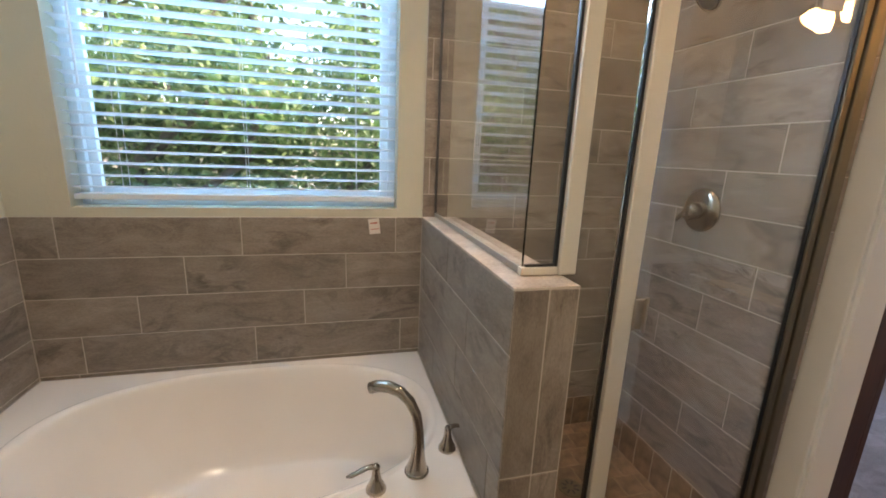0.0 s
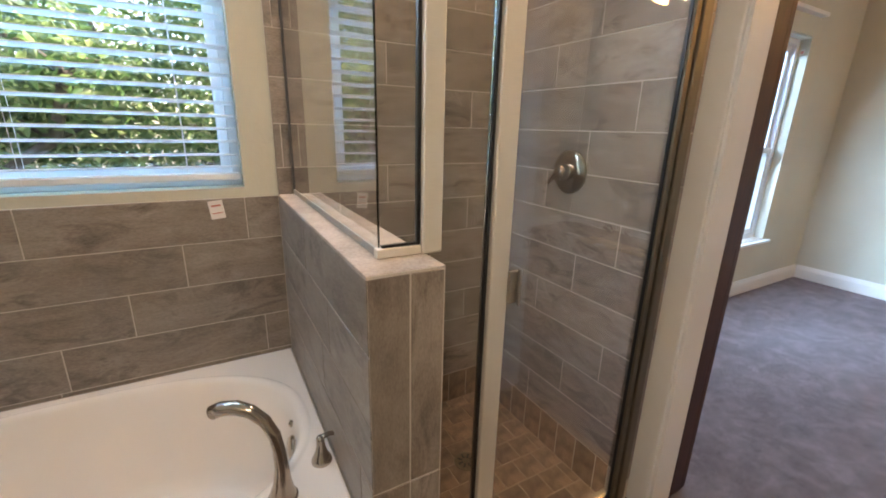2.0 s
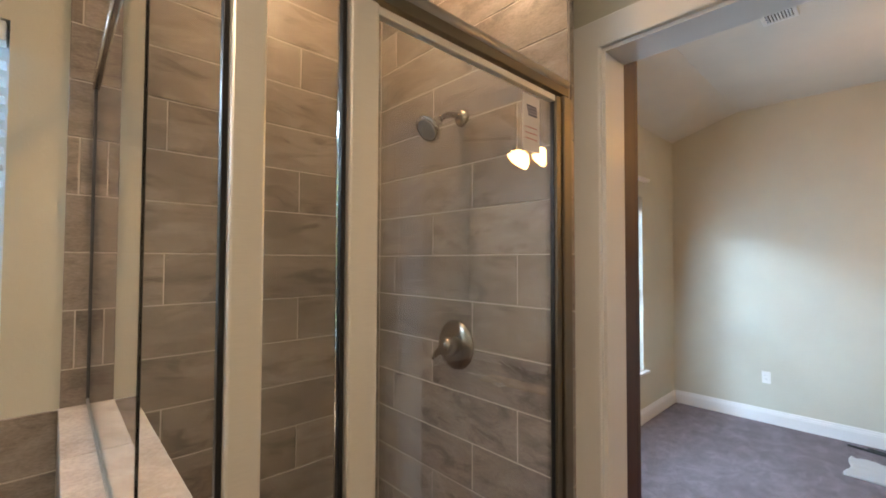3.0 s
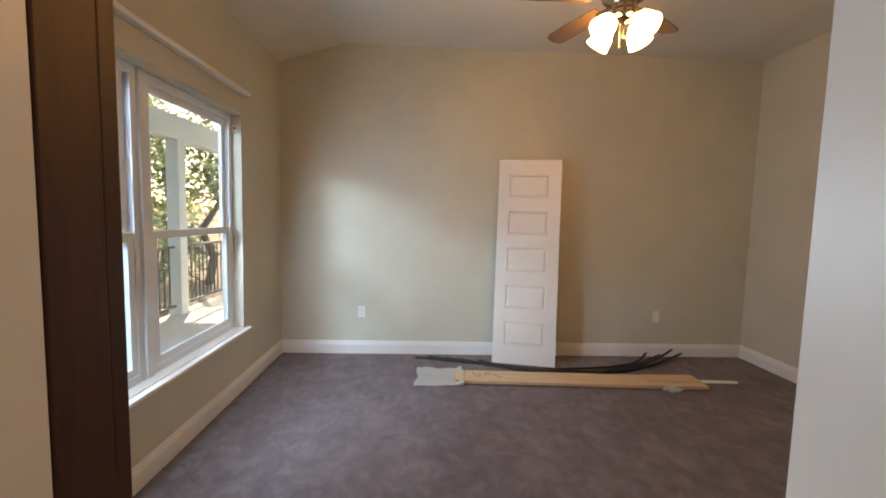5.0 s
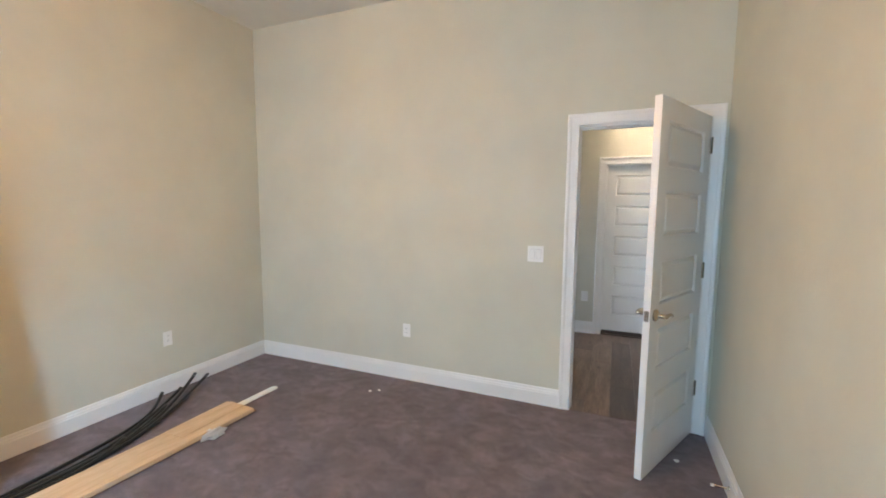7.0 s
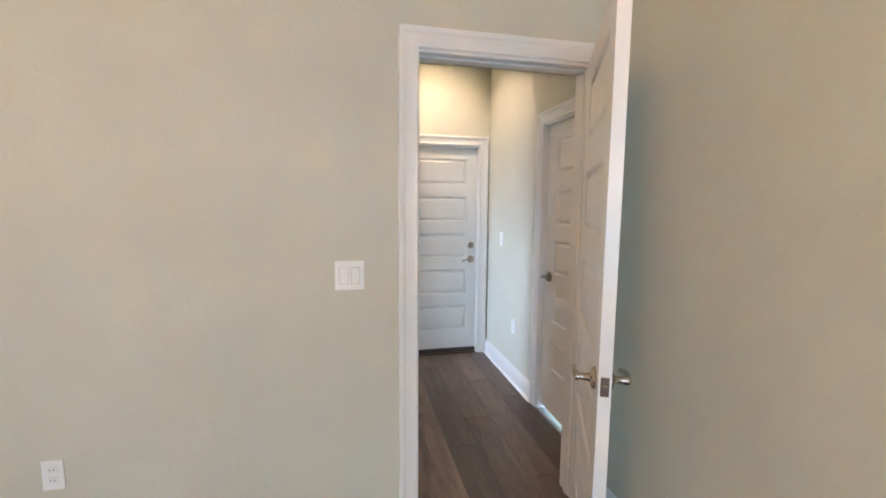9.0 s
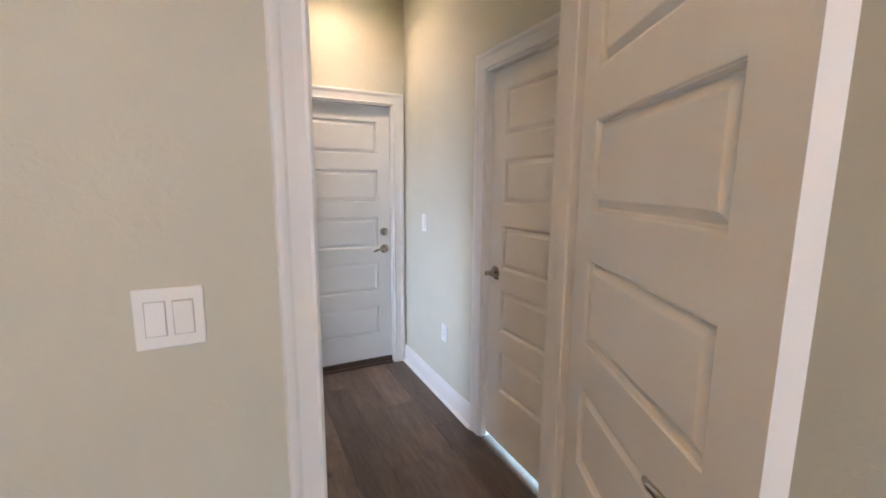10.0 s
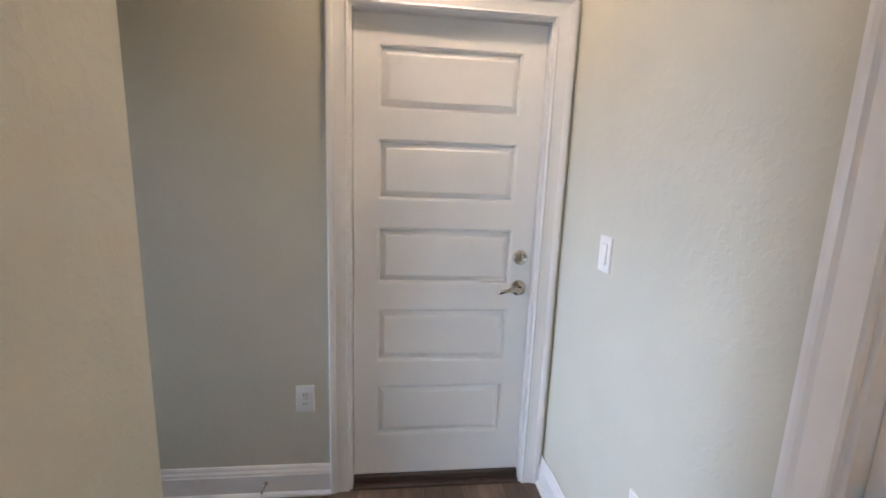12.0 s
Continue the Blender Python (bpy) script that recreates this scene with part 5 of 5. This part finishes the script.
def tree(x, y, height, rng, leaves, low=0.15, label="leafy green tree among undergrowth", size=0.085):
    t = empty("tree", pose(x, y, -0.56))
    tagged(t, label, "tree", "trees behind the house")
    bm = bmesh.new()
    bend = [Vector((rng.uniform(-0.12, 0.12) * i, rng.uniform(-0.12, 0.12) * i, height * 0.8 * i / 6)) for i in range(7)]
    tube(bm, [tuple(p) for p in bend], [0.02 + height * 0.018 * (1 - i / 7.5) for i in range(7)], 9)
    centres = []
    for i in range(13):
        f = low + (1 - low) * (i + rng.random()) / 13
        base = bend[min(int(f * 6), 6)]
        a = rng.uniform(0, 2 * math.pi)
        ln = height * 0.24 * (1.15 - 0.6 * f)
        tip = base + Vector((math.cos(a) * ln, math.sin(a) * ln, ln * rng.uniform(0.1, 0.5)))
        tip.z = max(tip.z, 0.35)
        tube(bm, [tuple(base), tuple((base + tip) / 2 + Vector((0, 0, 0.06))), tuple(tip)], [0.03, 0.018, 0.008], 6)
        centres += [tuple(tip), tuple((base * 0.45 + tip * 0.55)), tuple(tip + Vector((rng.uniform(-0.3, 0.3), rng.uniform(-0.3, 0.3), rng.uniform(-0.2, 0.3))))]
    part("trunk", bm, BARK, t, "", True)
    v, f = leaf_cloud(centres, leaves, height * 0.12, size, rng)
    me = bpy.data.meshes.new("crown")
    me.from_pydata(v, [], f)
    me.materials.append(LEAF)
    crown = new("crown", me)
    crown.parent = t
    return t


rng = random.Random(7)
SPOTS = [(-5.6, 8.2, 4.6), (-4.3, 7.4, 3.8), (-3.2, 8.0, 4.4), (-2.7, 7.5, 3.4), (-1.4, 8.9, 4.6), (-0.2, 9.4, 4.8), (-6.8, 9.6, 6.5), (-4.8, 10.4, 7.0), (-2.6, 10.2, 6.8),
         (-0.4, 11.2, 7.4), (1.8, 10.4, 6.0), (4.2, 10.8, 6.4), (6.3, 9.8, 5.4), (8.6, 10.4, 6.2), (10.8, 9.2, 5.5), (12.6, 11.5, 7.0), (7.4, 12.8, 8.0), (3.0, 13.5, 8.0), (-8.5, 11.5, 7.5)]
for x, y, h in SPOTS:
    tree(x, y, h, rng, 8000 if y < 9 else 4500, 0.04 if h < 5 else 0.12, "low leafy green tree close to the house" if h < 5 else "leafy green tree farther behind the house", 0.052 if h < 5 else 0.08)

# ---------------------------------------------------------------- tiles and planks
MESHES = {}


def piece_mesh(key, w, h, t, material, edge=0.0012):
    k = (key, round(w, 4), round(h, 4), round(t, 4))
    if k not in MESHES:
        a, b, e = w / 2, h / 2, edge
        v = [(-a, -b, 0), (a, -b, 0), (a, b, 0), (-a, b, 0), (-a, -b, t - e), (a, -b, t - e), (a, b, t - e), (-a, b, t - e),
             (-a + e, -b + e, t), (a - e, -b + e, t), (a - e, b - e, t), (-a + e, b - e, t)]
        f = [(0, 1, 5, 4), (1, 2, 6, 5), (2, 3, 7, 6), (3, 0, 4, 7), (4, 5, 9, 8), (5, 6, 10, 9), (6, 7, 11, 10), (7, 4, 8, 11), (8, 9, 10, 11)]
        me = bpy.data.meshes.new(key)
        me.from_pydata(v, [], f)
        me.materials.append(material)
        MESHES[k] = me
    return MESHES[k]


def field(parent, name, origin, u, v, n, u0, u1, rows, length, joints, material, thick=0.008, gap=0.0035):
    """Courses of pieces on a face: rows are (low, high) along v, joints one shift along u for each course, taken in turn."""
    u, v, n, origin = Vector(u), Vector(v), Vector(n), Vector(origin)
    for r, (lo, hi) in enumerate(rows):
        s = joints[r % len(joints)]
        a = s + math.floor((u0 - s) / length) * length
        while a < u1 - 1e-6:
            p, q = max(a, u0), min(a + length, u1)
            if q - p > 0.012 and hi - lo > 0.008:
                ob = new(name, piece_mesh(name, q - p - gap, hi - lo - gap, thick, material))
                ob.parent = parent
                ob.matrix_basis = axes(origin + u * (p + q) / 2 + v * (lo + hi) / 2 + n * random.uniform(-0.0004, 0.0004), u, v, n)
            a += length


def courses(top, bottom, step):
    out, z = [], top
    while z > bottom + 0.004:
        out.append((max(z - step, bottom), z))
        z -= step
    return out


# tub surround
rows = courses(1.167, 0.531, ROW)
field(grout_n, "tile", (0, BATH_N - 0.004, 0), (1, 0, 0), (0, 0, 1), (0, -1, 0), BATH_W + 0.012, -1.245, rows, LONG, [-1.36, -1.571, -1.745, -1.333], TILE)
field(grout_w, "tile", (BATH_W + 0.004, 0, 0), (0, 1, 0), (0, 0, 1), (1, 0, 0), 3.90, BATH_N - 0.012, rows, LONG, [4.33, 4.545, 4.43, 4.28], TILE)
# half wall: tub side, shower side, end and cap
rows = courses(1.160, 0.0, ROW)
field(tub_core, "tile", (-1.2375, 0, 0), (0, -1, 0), (0, 0, 1), (-1, 0, 0), -(BATH_N - 0.012), -3.7585, courses(1.165, 0.53, ROW), LONG, [-4.30, -4.06, -4.15, -4.45], TILE)
field(tub_core, "tile", (-1.2375, 0, 0), (0, -1, 0), (0, 0, 1), (-1, 0, 0), -3.872, -3.7585, courses(0.53, 0.0, ROW * 2), LONG, [-4.0], TILE)
field(tub_core, "tile", (-1.0925, 0, 0), (0, 1, 0), (0, 0, 1), (1, 0, 0), 3.772, BATH_N - 0.012, rows, LONG, [3.9, 4.1, 4.3], TILE)
field(tub_core, "tile", (0, 3.7665, 0), (0, 0, 1), (1, 0, 0), (0, -1, 0), -0.006, 1.165, [(-1.245, -1.160), (-1.160, -1.087)], LONG, [0.075], TILE)
field(tub_core, "tile", (0, 0, 1.160), (0, 1, 0), (1, 0, 0), (0, 0, 1), 3.760, BATH_N - 0.012, [(-1.247, -1.085)], LONG, [4.36], STONE, 0.010)
# tub front
field(apron, "tile", (0, 3.892, 0), (1, 0, 0), (0, 0, 1), (0, -1, 0), BATH_W + 0.01, -1.240, courses(0.486, 0.0, ROW), LONG, [-1.385, -1.60, -1.80], TILE)
# shower walls
rows = [(z - ROW, z) for z in [1.733 + ROW * k for k in range(6, -11, -1)]]
rows = [(a, min(b, 2.74)) for a, b in rows if a > 0.17]
BASE_TOP = rows[-1][0]
SQ = 0.106
field(grout_e, "tile", (SHOWER_E - 0.004, 0, 0), (0, -1, 0), (0, 0, 1), (-1, 0, 0), -(BATH_N - 0.012), -3.843, rows, LONG, [-4.40, -4.02, -4.203], TILE)
field(grout_e, "tile", (0, 3.8395, 0), (1, 0, 0), (0, 0, 1), (0, -1, 0), SHOWER_E - 0.011, -0.226, rows, LONG, [-0.30], TILE, 0.004)
field(grout_n, "tile", (0, BATH_N - 0.004, 0), (1, 0, 0), (0, 0, 1), (0, -1, 0), -1.245, SHOWER_E - 0.012, rows, LONG, [-0.81, -1.021, -0.605], TILE)
for par, o, uu, nn, a, b in ((grout_e, (SHOWER_E - 0.004, 0, 0), (0, -1, 0), (-1, 0, 0), -(BATH_N - 0.012), -3.92), (grout_n, (0, BATH_N - 0.004, 0), (1, 0, 0), (0, -1, 0), -1.085, SHOWER_E - 0.012)):
    field(par, "tile", o, uu, (0, 0, 1), nn, a, b, [(0.012, BASE_TOP)], SQ, [-0.8], MOSAIC)
# curb and shower floor
field(curb, "tile", (0, 3.792, 0), (1, 0, 0), (0, 0, 1), (0, -1, 0), -1.087, SHOWER_E, [(-0.006, 0.088)], LONG, [-0.7], TILE, 0.006)
field(floor_shower, "mosaic_tile", (0, 0, 0.012), (1, 0, 0), (0, 1, 0), (0, 0, 1), -1.083, SHOWER_E - 0.014, [(3.925 + SQ * i, 3.925 + SQ * (i + 1)) for i in range(7)] + [(3.925 + SQ * 7, BATH_N - 0.012)], SQ, [-1.083, -1.03], MOSAIC, 0.008, 0.005)

# planks: bath and hall
WIDE, PLANK_L = 0.178, 1.22
field(floor_bath, "plank", (0, 0, -0.006), (0, 1, 0), (1, 0, 0), (0, 0, 1), 0.9, 3.79, [(-0.118 - WIDE * (i + 1), -0.118 - WIDE * i) for i in range(12)], PLANK_L, [3.1, 2.7, 3.4, 2.9], PLANK, 0.006, 0.0008)
field(floor_bath, "plank", (0, 0, -0.006), (0, 1, 0), (1, 0, 0), (0, 0, 1), 3.045, 3.80, [(-0.118, -0.052)], PLANK_L, [3.0], PLANK, 0.006, 0.0008)
field(floor_hall, "plank", (0, 0, -0.006), (0, 1, 0), (1, 0, 0), (0, 0, 1), HALL_S, -0.002, [(-0.30 + WIDE * i, -0.30 + WIDE * (i + 1)) for i in range(19)], PLANK_L, [-0.55, -1.1, -0.2, -0.85], PLANK, 0.006, 0.0008)
